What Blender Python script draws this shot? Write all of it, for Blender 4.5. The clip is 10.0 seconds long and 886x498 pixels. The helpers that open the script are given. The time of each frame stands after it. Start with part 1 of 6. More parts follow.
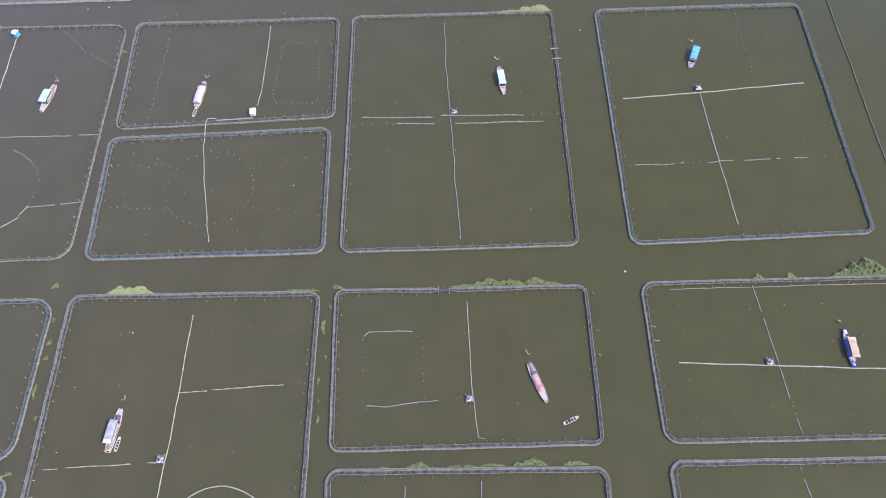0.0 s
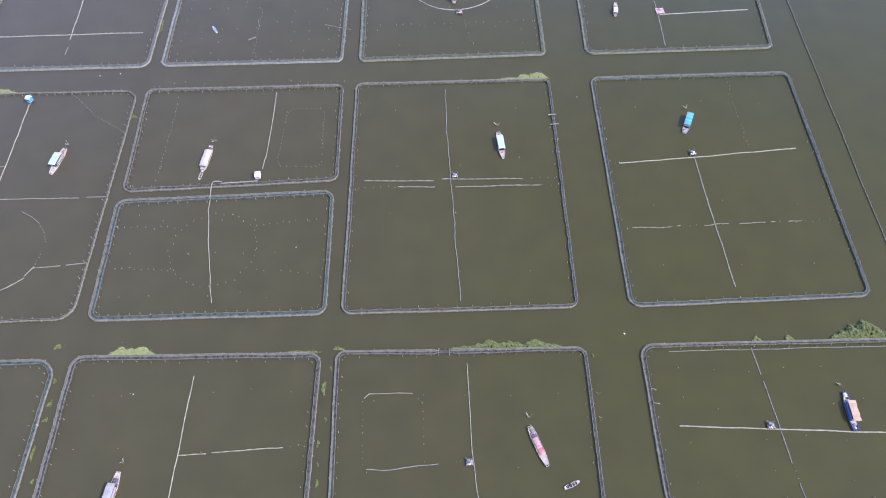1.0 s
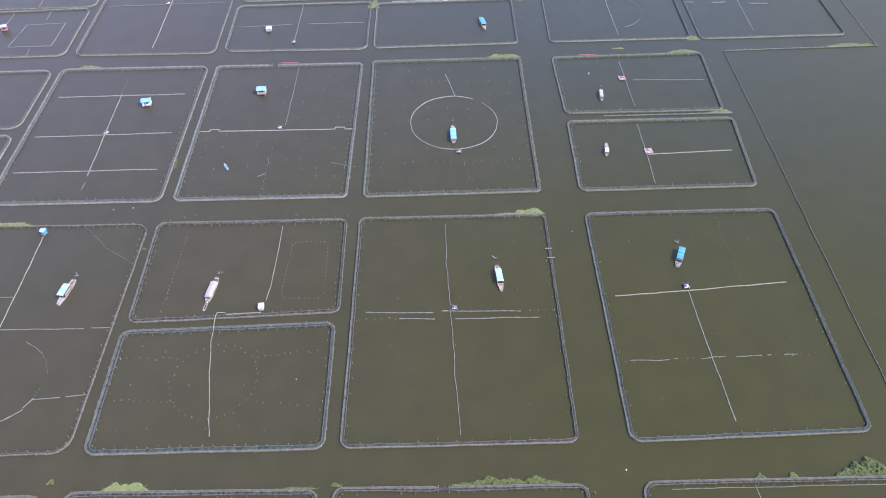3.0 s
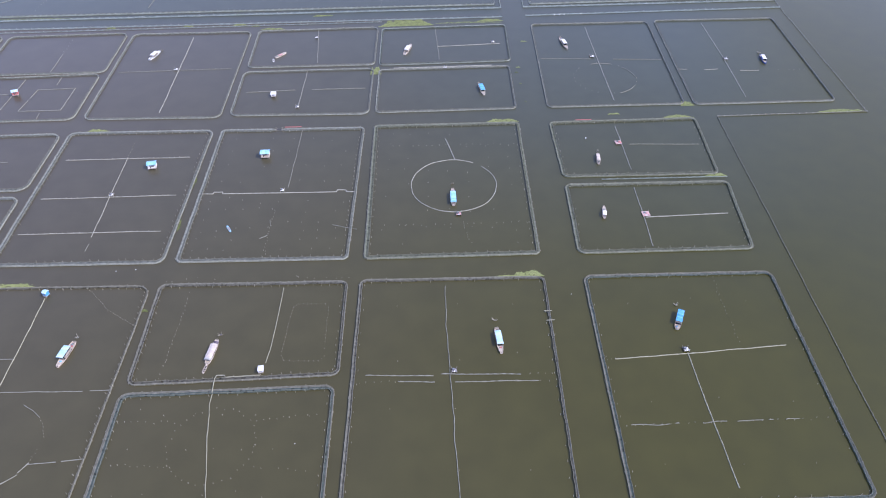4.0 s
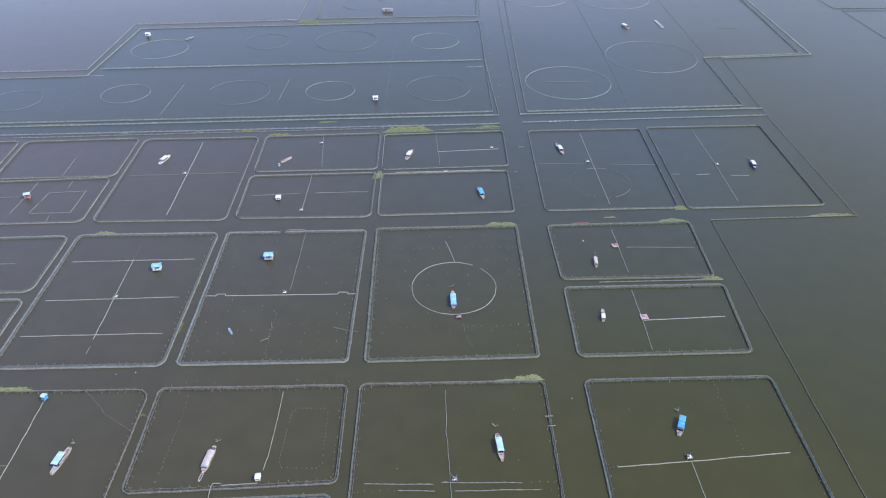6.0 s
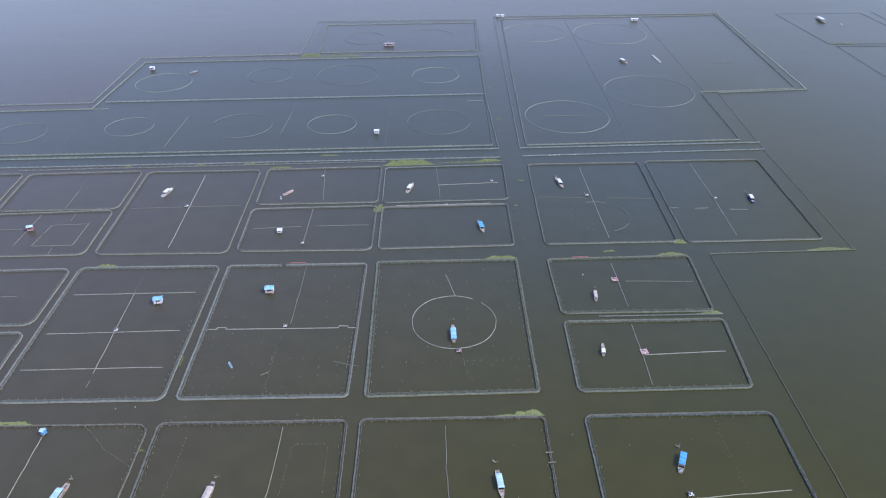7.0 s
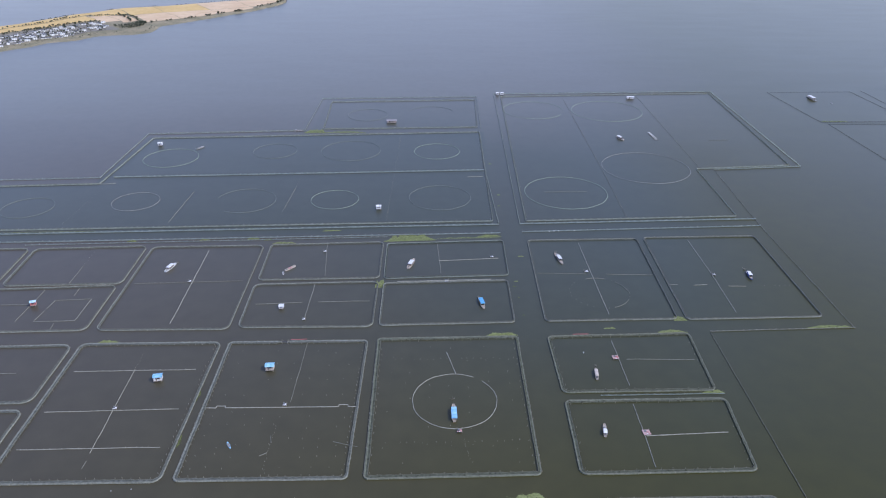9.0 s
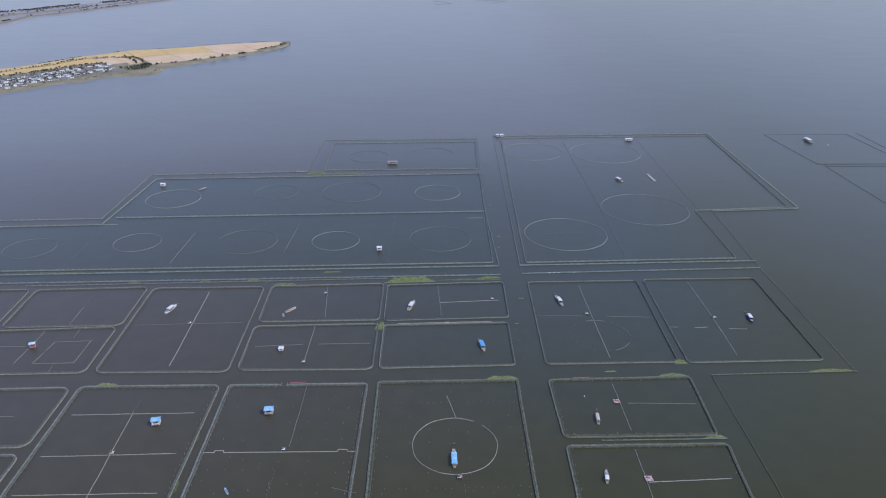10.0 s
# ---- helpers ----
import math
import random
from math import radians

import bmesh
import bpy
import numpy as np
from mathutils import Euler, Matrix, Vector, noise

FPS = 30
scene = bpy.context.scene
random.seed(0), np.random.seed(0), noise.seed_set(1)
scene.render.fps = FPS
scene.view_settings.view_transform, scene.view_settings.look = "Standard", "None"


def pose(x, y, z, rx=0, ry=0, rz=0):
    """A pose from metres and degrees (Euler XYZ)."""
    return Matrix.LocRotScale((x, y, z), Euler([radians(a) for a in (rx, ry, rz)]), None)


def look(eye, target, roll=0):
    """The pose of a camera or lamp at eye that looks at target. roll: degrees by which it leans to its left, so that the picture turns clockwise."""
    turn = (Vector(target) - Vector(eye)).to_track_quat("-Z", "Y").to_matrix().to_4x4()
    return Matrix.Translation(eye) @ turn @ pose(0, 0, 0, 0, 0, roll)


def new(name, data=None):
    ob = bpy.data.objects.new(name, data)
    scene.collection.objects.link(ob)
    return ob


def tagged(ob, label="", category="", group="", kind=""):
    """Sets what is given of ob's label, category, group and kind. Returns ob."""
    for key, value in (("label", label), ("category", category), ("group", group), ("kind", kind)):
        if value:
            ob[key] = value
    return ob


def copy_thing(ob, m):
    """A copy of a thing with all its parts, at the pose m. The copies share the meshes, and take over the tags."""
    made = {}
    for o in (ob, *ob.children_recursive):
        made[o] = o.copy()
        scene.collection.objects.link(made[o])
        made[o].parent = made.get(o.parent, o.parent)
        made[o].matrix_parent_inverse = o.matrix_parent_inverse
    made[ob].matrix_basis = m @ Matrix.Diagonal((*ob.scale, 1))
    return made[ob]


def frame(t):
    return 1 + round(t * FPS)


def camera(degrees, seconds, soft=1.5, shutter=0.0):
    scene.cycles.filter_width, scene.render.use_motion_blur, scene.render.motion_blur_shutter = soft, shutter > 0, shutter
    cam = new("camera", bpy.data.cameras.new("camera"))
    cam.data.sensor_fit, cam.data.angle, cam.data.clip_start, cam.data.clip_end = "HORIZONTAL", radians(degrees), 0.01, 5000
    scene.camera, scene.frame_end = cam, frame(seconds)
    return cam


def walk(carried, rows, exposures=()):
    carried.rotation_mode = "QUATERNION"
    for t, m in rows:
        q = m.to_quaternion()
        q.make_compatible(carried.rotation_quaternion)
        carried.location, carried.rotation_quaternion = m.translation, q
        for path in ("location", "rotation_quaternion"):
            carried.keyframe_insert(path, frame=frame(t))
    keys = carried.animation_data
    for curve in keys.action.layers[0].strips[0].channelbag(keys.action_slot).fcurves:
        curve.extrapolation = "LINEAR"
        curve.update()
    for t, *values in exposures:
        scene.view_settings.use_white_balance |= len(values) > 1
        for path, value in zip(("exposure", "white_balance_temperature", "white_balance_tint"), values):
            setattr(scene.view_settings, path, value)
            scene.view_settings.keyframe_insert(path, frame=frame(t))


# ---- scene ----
# The plan is drawn in chart units of 1.4 m; every place goes through at().
UNIT = 1.4

# ---- camera ----
cam = camera(62.95, 10.0, soft=1.1)
PATH = [
    (0, pose(0.00, -0.00, 210.00, 29.164, 0.420, -0.000)),
    (0.5, pose(-0.08, -0.04, 211.68, 31.337, 0.375, 0.064)),
    (1, pose(-0.17, -0.07, 213.37, 33.655, 0.344, 0.113)),
    (1.5, pose(-0.25, -0.11, 215.03, 36.112, 0.296, 0.133)),
    (2, pose(-0.34, -0.14, 216.64, 38.574, 0.252, 0.141)),
    (2.5, pose(-0.43, -0.17, 218.19, 40.934, 0.204, 0.181)),
    (4, pose(-0.68, -0.29, 222.82, 47.805, 0.063, 0.250)),
    (4.5, pose(-0.76, -0.33, 224.37, 49.899, 0.020, 0.290)),
    (5, pose(-0.84, -0.37, 225.97, 51.934, -0.022, 0.305)),
    (5.5, pose(-0.92, -0.42, 227.59, 53.719, -0.034, 0.295)),
    (7, pose(-1.14, -0.59, 232.36, 57.431, -0.147, 0.365)),
    (7.5, pose(-1.21, -0.64, 233.99, 58.640, -0.179, 0.388)),
    (8, pose(-1.28, -0.69, 235.64, 59.973, -0.205, 0.411)),
    (8.5, pose(-1.35, -0.73, 237.28, 61.345, -0.249, 0.445)),
    (9, pose(-1.42, -0.76, 238.89, 62.767, -0.282, 0.481)),
    (9.5, pose(-1.48, -0.79, 240.48, 64.252, -0.309, 0.502)),
    (10, pose(-1.54, -0.81, 242.05, 65.759, -0.365, 0.538)),
]
walk(cam, PATH, exposures=[(0.0, 1.07, 6300, 20), (2.0, 1.0, 6390, 18), (4.0, 0.85, 6450, 17), (5.5, 0.68, 6310, 13), (7.0, 0.46, 6280, 11), (9.0, 0.19, 6270, 11), (10.0, -0.05, 6250, 11)])

# ---- light ----
SUN_ELEVATION, SUN_HEADING = 48.0, 112.0   # heading clockwise from +y
world = bpy.data.worlds.new("world")
scene.world = world
world.use_nodes = True
_wn = world.node_tree
_sky = _wn.nodes.new("ShaderNodeTexSky")
_sky.sky_type = "NISHITA"
_sky.sun_disc = False
_sky.sun_elevation = radians(SUN_ELEVATION)
_sky.sun_rotation = radians(SUN_HEADING)
_sky.altitude, _sky.air_density, _sky.dust_density, _sky.ozone_density = 0.0, 1.0, 0.35, 2.0
_bg = _wn.nodes["Background"]
_bg.inputs[1].default_value = 0.15
_tint = _wn.nodes.new("ShaderNodeMix")
_tint.data_type, _tint.blend_type = "RGBA", "MULTIPLY"
_tint.inputs["Factor"].default_value = 1.0
_tint.inputs["B"].default_value = (1.72, 1.46, 1.60, 1)   # violet summer haze
_wn.links.new(_sky.outputs[0], _tint.inputs["A"])
_wn.links.new(_tint.outputs["Result"], _bg.inputs[0])

sun_data = bpy.data.lights.new("sun", "SUN")
sun_data.energy, sun_data.angle, sun_data.color = 2.2, radians(0.6), (0.98, 0.95, 0.80)
sun_lamp = new("sun", sun_data)
_h = radians(SUN_HEADING)
_e = radians(SUN_ELEVATION)
sun_lamp.matrix_world = look(Vector((math.sin(_h) * math.cos(_e), math.cos(_h) * math.cos(_e), math.sin(_e))) * 300, (0, 0, 0))


# ---- materials ----
def material(name, dark, light, rough=0.7, scale=1.0, fine=8.0, metal=0.0, bump=0.0, spec=0.5, cover=1.0, island=0.0, per_object=0.0, translucent=0.0):
    """Two tones mixed by noise at two scales (cycles per metre); cover below 1 leaves gaps, as an open net does."""
    mat = bpy.data.materials.new(name)
    mat.use_nodes = True
    nt = mat.node_tree
    b = nt.nodes["Principled BSDF"]
    geo = nt.nodes.new("ShaderNodeNewGeometry")
    n1, n2 = nt.nodes.new("ShaderNodeTexNoise"), nt.nodes.new("ShaderNodeTexNoise")
    for n, s in ((n1, scale), (n2, fine)):
        n.inputs["Scale"].default_value = s
        n.inputs["Detail"].default_value = 4
        nt.links.new(geo.outputs["Position"], n.inputs["Vector"])
    add = nt.nodes.new("ShaderNodeMath")
    add.operation = "MULTIPLY_ADD"
    add.inputs[1].default_value = 0.5
    nt.links.new(n2.outputs["Fac"], add.inputs[0])
    half = nt.nodes.new("ShaderNodeMath")
    half.operation = "MULTIPLY"
    half.inputs[1].default_value = 0.5
    nt.links.new(n1.outputs["Fac"], half.inputs[0])
    nt.links.new(half.outputs[0], add.inputs[2])
    last = add.outputs[0]
    for weight, kind in ((island, "island"), (per_object, "object")):
        if weight:
            src = geo.outputs["Random Per Island"] if kind == "island" else nt.nodes.new("ShaderNodeObjectInfo").outputs["Random"]
            mul = nt.nodes.new("ShaderNodeMath")
            mul.operation = "MULTIPLY_ADD"
            mul.inputs[1].default_value, mul.inputs[2].default_value = weight, -weight / 2
            nt.links.new(src, mul.inputs[0])
            plus = nt.nodes.new("ShaderNodeMath")
            nt.links.new(mul.outputs[0], plus.inputs[0])
            nt.links.new(last, plus.inputs[1])
            last = plus.outputs[0]
    ramp = nt.nodes.new("ShaderNodeMapRange")
    ramp.inputs["From Min"].default_value, ramp.inputs["From Max"].default_value = 0.3, 0.7
    nt.links.new(last, ramp.inputs["Value"])
    mix = nt.nodes.new("ShaderNodeMix")
    mix.data_type = "RGBA"
    mix.inputs["A"].default_value, mix.inputs["B"].default_value = (*dark, 1), (*light, 1)
    nt.links.new(ramp.outputs["Result"], mix.inputs["Factor"])
    nt.links.new(mix.outputs["Result"], b.inputs["Base Color"])
    b.inputs["Roughness"].default_value = rough
    b.inputs["Metallic"].default_value = metal
    b.inputs["Specular IOR Level"].default_value = spec
    if bump:
        bn = nt.nodes.new("ShaderNodeBump")
        bn.inputs["Strength"].default_value, bn.inputs["Distance"].default_value = bump, 0.05
        nt.links.new(n2.outputs["Fac"], bn.inputs["Height"])
        nt.links.new(bn.outputs["Normal"], b.inputs["Normal"])
    if cover < 1:
        vary = nt.nodes.new("ShaderNodeMapRange")
        vary.inputs["From Min"].default_value, vary.inputs["From Max"].default_value = 0.3, 0.7
        vary.inputs["To Min"].default_value, vary.inputs["To Max"].default_value = cover - 0.15, min(1, cover + 0.15)
        nt.links.new(n1.outputs["Fac"], vary.inputs["Value"])
        nt.links.new(vary.outputs["Result"], b.inputs["Alpha"])
    if translucent:   # light shining through leaves or netting
        glow = nt.nodes.new("ShaderNodeBsdfTranslucent")
        nt.links.new(mix.outputs["Result"], glow.inputs["Color"])
        both = nt.nodes.new("ShaderNodeMixShader")
        both.inputs["Fac"].default_value = translucent
        nt.links.new(b.outputs[0], both.inputs[1])
        nt.links.new(glow.outputs[0], both.inputs[2])
        nt.links.new(both.outputs[0], nt.nodes["Material Output"].inputs["Surface"])
    return mat


def water_material():
    mat = bpy.data.materials.new("lake_water")
    mat.use_nodes = True
    nt = mat.node_tree
    b = nt.nodes["Principled BSDF"]
    geo = nt.nodes.new("ShaderNodeNewGeometry")

    def noise_at(scale, detail, stretch=(1, 1, 1)):
        mp = nt.nodes.new("ShaderNodeMapping")
        mp.inputs["Scale"].default_value = stretch
        nt.links.new(geo.outputs["Position"], mp.inputs["Vector"])
        n = nt.nodes.new("ShaderNodeTexNoise")
        n.inputs["Scale"].default_value, n.inputs["Detail"].default_value = scale, detail
        nt.links.new(mp.outputs["Vector"], n.inputs["Vector"])
        return n.outputs["Fac"]

    big = noise_at(0.006, 3)
    streak = noise_at(0.03, 4, (0.35, 1, 1))
    mix = nt.nodes.new("ShaderNodeMix")
    mix.data_type = "RGBA"
    mix.inputs["A"].default_value = WATER_DARK
    mix.inputs["B"].default_value = WATER_LIGHT
    rng = nt.nodes.new("ShaderNodeMapRange")
    rng.inputs["From Min"].default_value, rng.inputs["From Max"].default_value = 0.3, 0.7
    nt.links.new(big, rng.inputs["Value"])
    nt.links.new(rng.outputs["Result"], mix.inputs["Factor"])
    # greyer colour towards the west and the open lake north imitates haze over water
    sep = nt.nodes.new("ShaderNodeSeparateXYZ")
    nt.links.new(geo.outputs["Position"], sep.inputs[0])

    def math_node(op, a, b):
        m = nt.nodes.new("ShaderNodeMath")
        m.operation = op
        for sock, v in zip(m.inputs, (a, b)):
            if isinstance(v, (int, float)):
                sock.default_value = v
            else:
                nt.links.new(v, sock)
        return m.outputs[0]

    def fade(value, lo, hi):
        f = nt.nodes.new("ShaderNodeMapRange")
        f.interpolation_type = "SMOOTHSTEP"
        f.inputs["From Min"].default_value, f.inputs["From Max"].default_value = lo, hi
        nt.links.new(value, f.inputs["Value"])
        return f.outputs["Result"]

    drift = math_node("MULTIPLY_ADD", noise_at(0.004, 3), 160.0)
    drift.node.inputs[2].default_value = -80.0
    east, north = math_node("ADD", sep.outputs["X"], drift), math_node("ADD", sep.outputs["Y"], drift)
    row = math_node("SUBTRACT", sep.outputs["Y"], math_node("MULTIPLY", sep.outputs["X"], 0.075))   # the rows of pens run a little askew

    def within(x0, x1, y0, y1):
        """Water fenced in by the large far pens."""
        m = math_node("MULTIPLY", fade(sep.outputs["X"], x0 * UNIT - 2, x0 * UNIT + 2), fade(sep.outputs["X"], x1 * UNIT + 2, x1 * UNIT - 2))
        return math_node("MULTIPLY", m, math_node("MULTIPLY", fade(row, y0 * UNIT - 2, y0 * UNIT + 2), fade(row, y1 * UNIT + 2, y1 * UNIT - 2)))

    fenced = math_node("MAXIMUM", within(-220, 26, 352, 522), within(-400, -219, 352, 433))
    fenced = math_node("MAXIMUM", fenced, math_node("MULTIPLY", within(-104, 25, 530, 617), 0.45))
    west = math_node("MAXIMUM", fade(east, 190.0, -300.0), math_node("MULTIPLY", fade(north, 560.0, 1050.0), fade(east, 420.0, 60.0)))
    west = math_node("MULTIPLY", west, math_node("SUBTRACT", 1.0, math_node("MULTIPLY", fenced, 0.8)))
    haze_gain = math_node("MULTIPLY_ADD", fade(north, 40.0, 380.0), 0.3)
    haze_gain.node.inputs[2].default_value = 0.7
    west = math_node("MULTIPLY", west, haze_gain)
    haze_west = nt.nodes.new("ShaderNodeMix")
    haze_west.data_type = "RGBA"
    haze_west.inputs["B"].default_value = WATER_HAZE_WEST
    nt.links.new(west, haze_west.inputs["Factor"])
    # bluer colour in far pens and northwards stands in for haze and reflected sky
    far_tone = nt.nodes.new("ShaderNodeMix")
    far_tone.data_type = "RGBA"
    far_tone.inputs["B"].default_value = WATER_FAR_TONE
    nt.links.new(math_node("MAXIMUM", math_node("MULTIPLY", fenced, 0.9), math_node("MULTIPLY", fade(north, 170.0, 470.0), fade(sep.outputs["X"], 260.0, 130.0))), far_tone.inputs["Factor"])
    nt.links.new(mix.outputs["Result"], far_tone.inputs["A"])
    nt.links.new(far_tone.outputs["Result"], haze_west.inputs["A"])
    haze_north = nt.nodes.new("ShaderNodeMix")   # haze put into the water colour of the open lake to the north-west
    haze_north.data_type = "RGBA"
    haze_north.inputs["B"].default_value = WATER_HAZE_NORTH
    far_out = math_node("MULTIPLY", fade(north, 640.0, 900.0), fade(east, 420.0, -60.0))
    nt.links.new(math_node("MULTIPLY", far_out, math_node("SUBTRACT", 1.0, fenced)), haze_north.inputs["Factor"])
    nt.links.new(haze_west.outputs["Result"], haze_north.inputs["A"])
    # faint mottling by drifting silt
    mottle = nt.nodes.new("ShaderNodeMapRange")
    mottle.inputs["From Min"].default_value, mottle.inputs["From Max"].default_value = 0.25, 0.75
    mottle.inputs["To Min"].default_value, mottle.inputs["To Max"].default_value = 0.91, 1.09
    nt.links.new(noise_at(0.09, 6), mottle.inputs["Value"])
    tone = nt.nodes.new("ShaderNodeMix")
    tone.data_type, tone.blend_type = "RGBA", "MULTIPLY"
    tone.inputs["Factor"].default_value = 1.0
    nt.links.new(haze_north.outputs["Result"], tone.inputs["A"])
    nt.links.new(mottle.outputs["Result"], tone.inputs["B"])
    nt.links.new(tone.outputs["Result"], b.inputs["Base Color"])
    rough = nt.nodes.new("ShaderNodeMapRange")
    rough.inputs["From Min"].default_value, rough.inputs["From Max"].default_value = 0.3, 0.7
    rough.inputs["To Min"].default_value, rough.inputs["To Max"].default_value = 0.275, 0.295
    nt.links.new(streak, rough.inputs["Value"])
    nt.links.new(rough.outputs["Result"], b.inputs["Roughness"])
    b.inputs["IOR"].default_value = 1.385
    bn = nt.nodes.new("ShaderNodeBump")
    bn.inputs["Strength"].default_value, bn.inputs["Distance"].default_value = 0.010, 0.05
    nt.links.new(noise_at(0.8, 3, (0.6, 1, 1)), bn.inputs["Height"])
    nt.links.new(bn.outputs["Normal"], b.inputs["Normal"])
    return mat


# base tones, then tints that put distance haze into the water colour
WATER_DARK, WATER_LIGHT, WATER_HAZE_WEST = (0.0475, 0.044, 0.0058, 1), (0.0535, 0.0495, 0.0076, 1), (0.080, 0.068, 0.048, 1)
WATER_FAR_TONE, WATER_HAZE_NORTH = (0.051, 0.058, 0.039, 1), (0.107, 0.099, 0.076, 1)
WATER = water_material()
NET_PALE = material("net_pale", (0.142, 0.141, 0.114), (0.278, 0.272, 0.225), 0.85, 0.9, 6, cover=0.85, translucent=0.2, spec=0.12)
NET_SILVER = material("net_silver", (0.225, 0.24, 0.208), (0.43, 0.445, 0.388), 0.85, 0.9, 6, cover=0.85, translucent=0.25, spec=0.12)
NET_MID = material("net_grey_green", (0.12, 0.128, 0.112), (0.225, 0.24, 0.212), 0.85, 0.9, 6, cover=0.78, translucent=0.2, spec=0.12)
NET_MOSS = material("net_moss_pale", (0.165, 0.178, 0.132), (0.31, 0.325, 0.245), 0.85, 0.9, 6, cover=0.85, translucent=0.2, spec=0.12)
NET_MOSS_DARK = material("net_moss_dark", (0.092, 0.1, 0.074), (0.178, 0.19, 0.142), 0.85, 0.9, 6, cover=0.78, translucent=0.2, spec=0.12)
NET_GREY = material("net_grey", (0.074, 0.073, 0.06), (0.15, 0.147, 0.125), 0.85, 0.9, 6, cover=0.75, translucent=0.2, spec=0.12)
NET_TEAL = material("net_teal", (0.066, 0.088, 0.08), (0.13, 0.16, 0.147), 0.85, 0.9, 6, cover=0.78, translucent=0.2, spec=0.12)
# pale far netting; its green cast stands in for distance haze
NET_FAR = material("net_far_hazed", (0.36, 0.405, 0.355), (0.545, 0.59, 0.525), 0.85, 0.3, 4, cover=0.7, translucent=0.4, spec=0.12)
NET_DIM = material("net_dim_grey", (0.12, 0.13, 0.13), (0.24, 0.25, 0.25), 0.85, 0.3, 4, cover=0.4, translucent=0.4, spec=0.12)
ROPE = material("rope", (0.17, 0.163, 0.13), (0.31, 0.30, 0.245), 0.85, 0.5, 9, spec=0.12)
GUIDE_PALE = material("guide_net_cream", (0.215, 0.208, 0.152), (0.39, 0.377, 0.285), 0.85, 0.6, 5, spec=0.12)
GUIDE_WHITE = material("guide_net_white", (0.225, 0.22, 0.185), (0.41, 0.40, 0.34), 0.85, 0.6, 5, spec=0.12)
# far rings coloured paler and greener, as haze would make them
RING_FAR = material("ring_far_hazed", (0.19, 0.228, 0.185), (0.34, 0.39, 0.32), 0.85, 0.3, 5, spec=0.12)
RING_DULL = material("ring_net_dull", (0.2, 0.2, 0.19), (0.35, 0.345, 0.325), 0.85, 0.3, 5, spec=0.12)
RING_FAINT = material("ring_net_faint", (0.13, 0.15, 0.135), (0.25, 0.27, 0.245), 0.8, 0.3, 5)
GUIDE_DULL = material("guide_net_dull", (0.155, 0.155, 0.13), (0.29, 0.288, 0.245), 0.85, 0.6, 5, spec=0.12)
BAMBOO = material("bamboo", (0.26, 0.24, 0.18), (0.5, 0.46, 0.37), 0.6, 1, 12, per_object=0.4)
POST_PALE = material("bleached_posts", (0.36, 0.36, 0.32), (0.58, 0.58, 0.52), 0.7, 1, 12)
BAMBOO_DARK = material("bamboo_dark", (0.10, 0.09, 0.07), (0.22, 0.2, 0.15), 0.7, 1, 12, per_object=0.4)
WEED = material("water_weed", (0.075, 0.1, 0.032), (0.225, 0.255, 0.09), 0.6, 0.5, 4, island=0.7, spec=0.2)
WEED_DRY = material("water_weed_dry", (0.17, 0.2, 0.07), (0.35, 0.385, 0.165), 0.7, 0.3, 4, island=0.5, spec=0.2)
HULL_PINK = material("weathered_hull_paint", (0.40, 0.32, 0.265), (0.66, 0.575, 0.49), 0.6, 1.2, 9, bump=0.2, per_object=0.2)
HULL_BLUE = material("blue_hull_paint", (0.03, 0.06, 0.2), (0.07, 0.12, 0.34), 0.5, 1.2, 9, bump=0.2)
HULL_DARK = material("tarred_hull", (0.03, 0.03, 0.03), (0.09, 0.085, 0.08), 0.6, 1.2, 9, bump=0.2)
DECK = material("deck_boards", (0.30, 0.245, 0.20), (0.58, 0.51, 0.43), 0.75, 1.5, 10, bump=0.3)
DECK_GREY = material("grey_deck", (0.25, 0.25, 0.25), (0.45, 0.44, 0.42), 0.75, 1.5, 10, bump=0.3)
SHEET_BLUE = material("blue_sheet", (0.05, 0.27, 0.56), (0.17, 0.48, 0.76), 0.45, 0.8, 6, bump=0.1, per_object=0.35)
SHEET_SKY = material("sky_blue_sheet", (0.17, 0.42, 0.65), (0.36, 0.62, 0.80), 0.45, 0.8, 6, bump=0.1, per_object=0.35)
SHEET_PALE = material("pale_blue_sheet", (0.34, 0.53, 0.62), (0.54, 0.72, 0.79), 0.4, 0.8, 6, bump=0.1, per_object=0.3)
SHEET_WHITE = material("white_sheet", (0.56, 0.56, 0.56), (0.84, 0.84, 0.84), 0.45, 0.8, 6, bump=0.1, per_object=0.3)
SHEET_LILAC = material("grey_lilac_sheet", (0.24, 0.22, 0.225), (0.42, 0.385, 0.39), 0.45, 0.8, 6, bump=0.1)
SHEET_GREY = material("weathered_grey_sheet", (0.24, 0.23, 0.215), (0.46, 0.44, 0.41), 0.5, 0.8, 6, bump=0.1, per_object=0.22)
TARP_PLUM = material("dark_plum_tarpaulin", (0.05, 0.035, 0.06), (0.12, 0.09, 0.13), 0.7, 0.7, 5, bump=0.3)
TARP_PINK = material("pink_tarpaulin", (0.42, 0.2, 0.2), (0.62, 0.37, 0.36), 0.7, 0.7, 5, bump=0.3)
PLANK_PINK = material("pink_washed_planks", (0.46, 0.30, 0.29), (0.68, 0.52, 0.50), 0.75, 0.9, 7, bump=0.2)
CONCRETE = material("concrete_roof", (0.34, 0.34, 0.33), (0.52, 0.51, 0.49), 0.85, 0.3, 3, per_object=0.5)
CLOTH_BLUSH = material("blush_white_cloth", (0.36, 0.295, 0.255), (0.67, 0.595, 0.53), 0.7, 0.9, 6, bump=0.5)
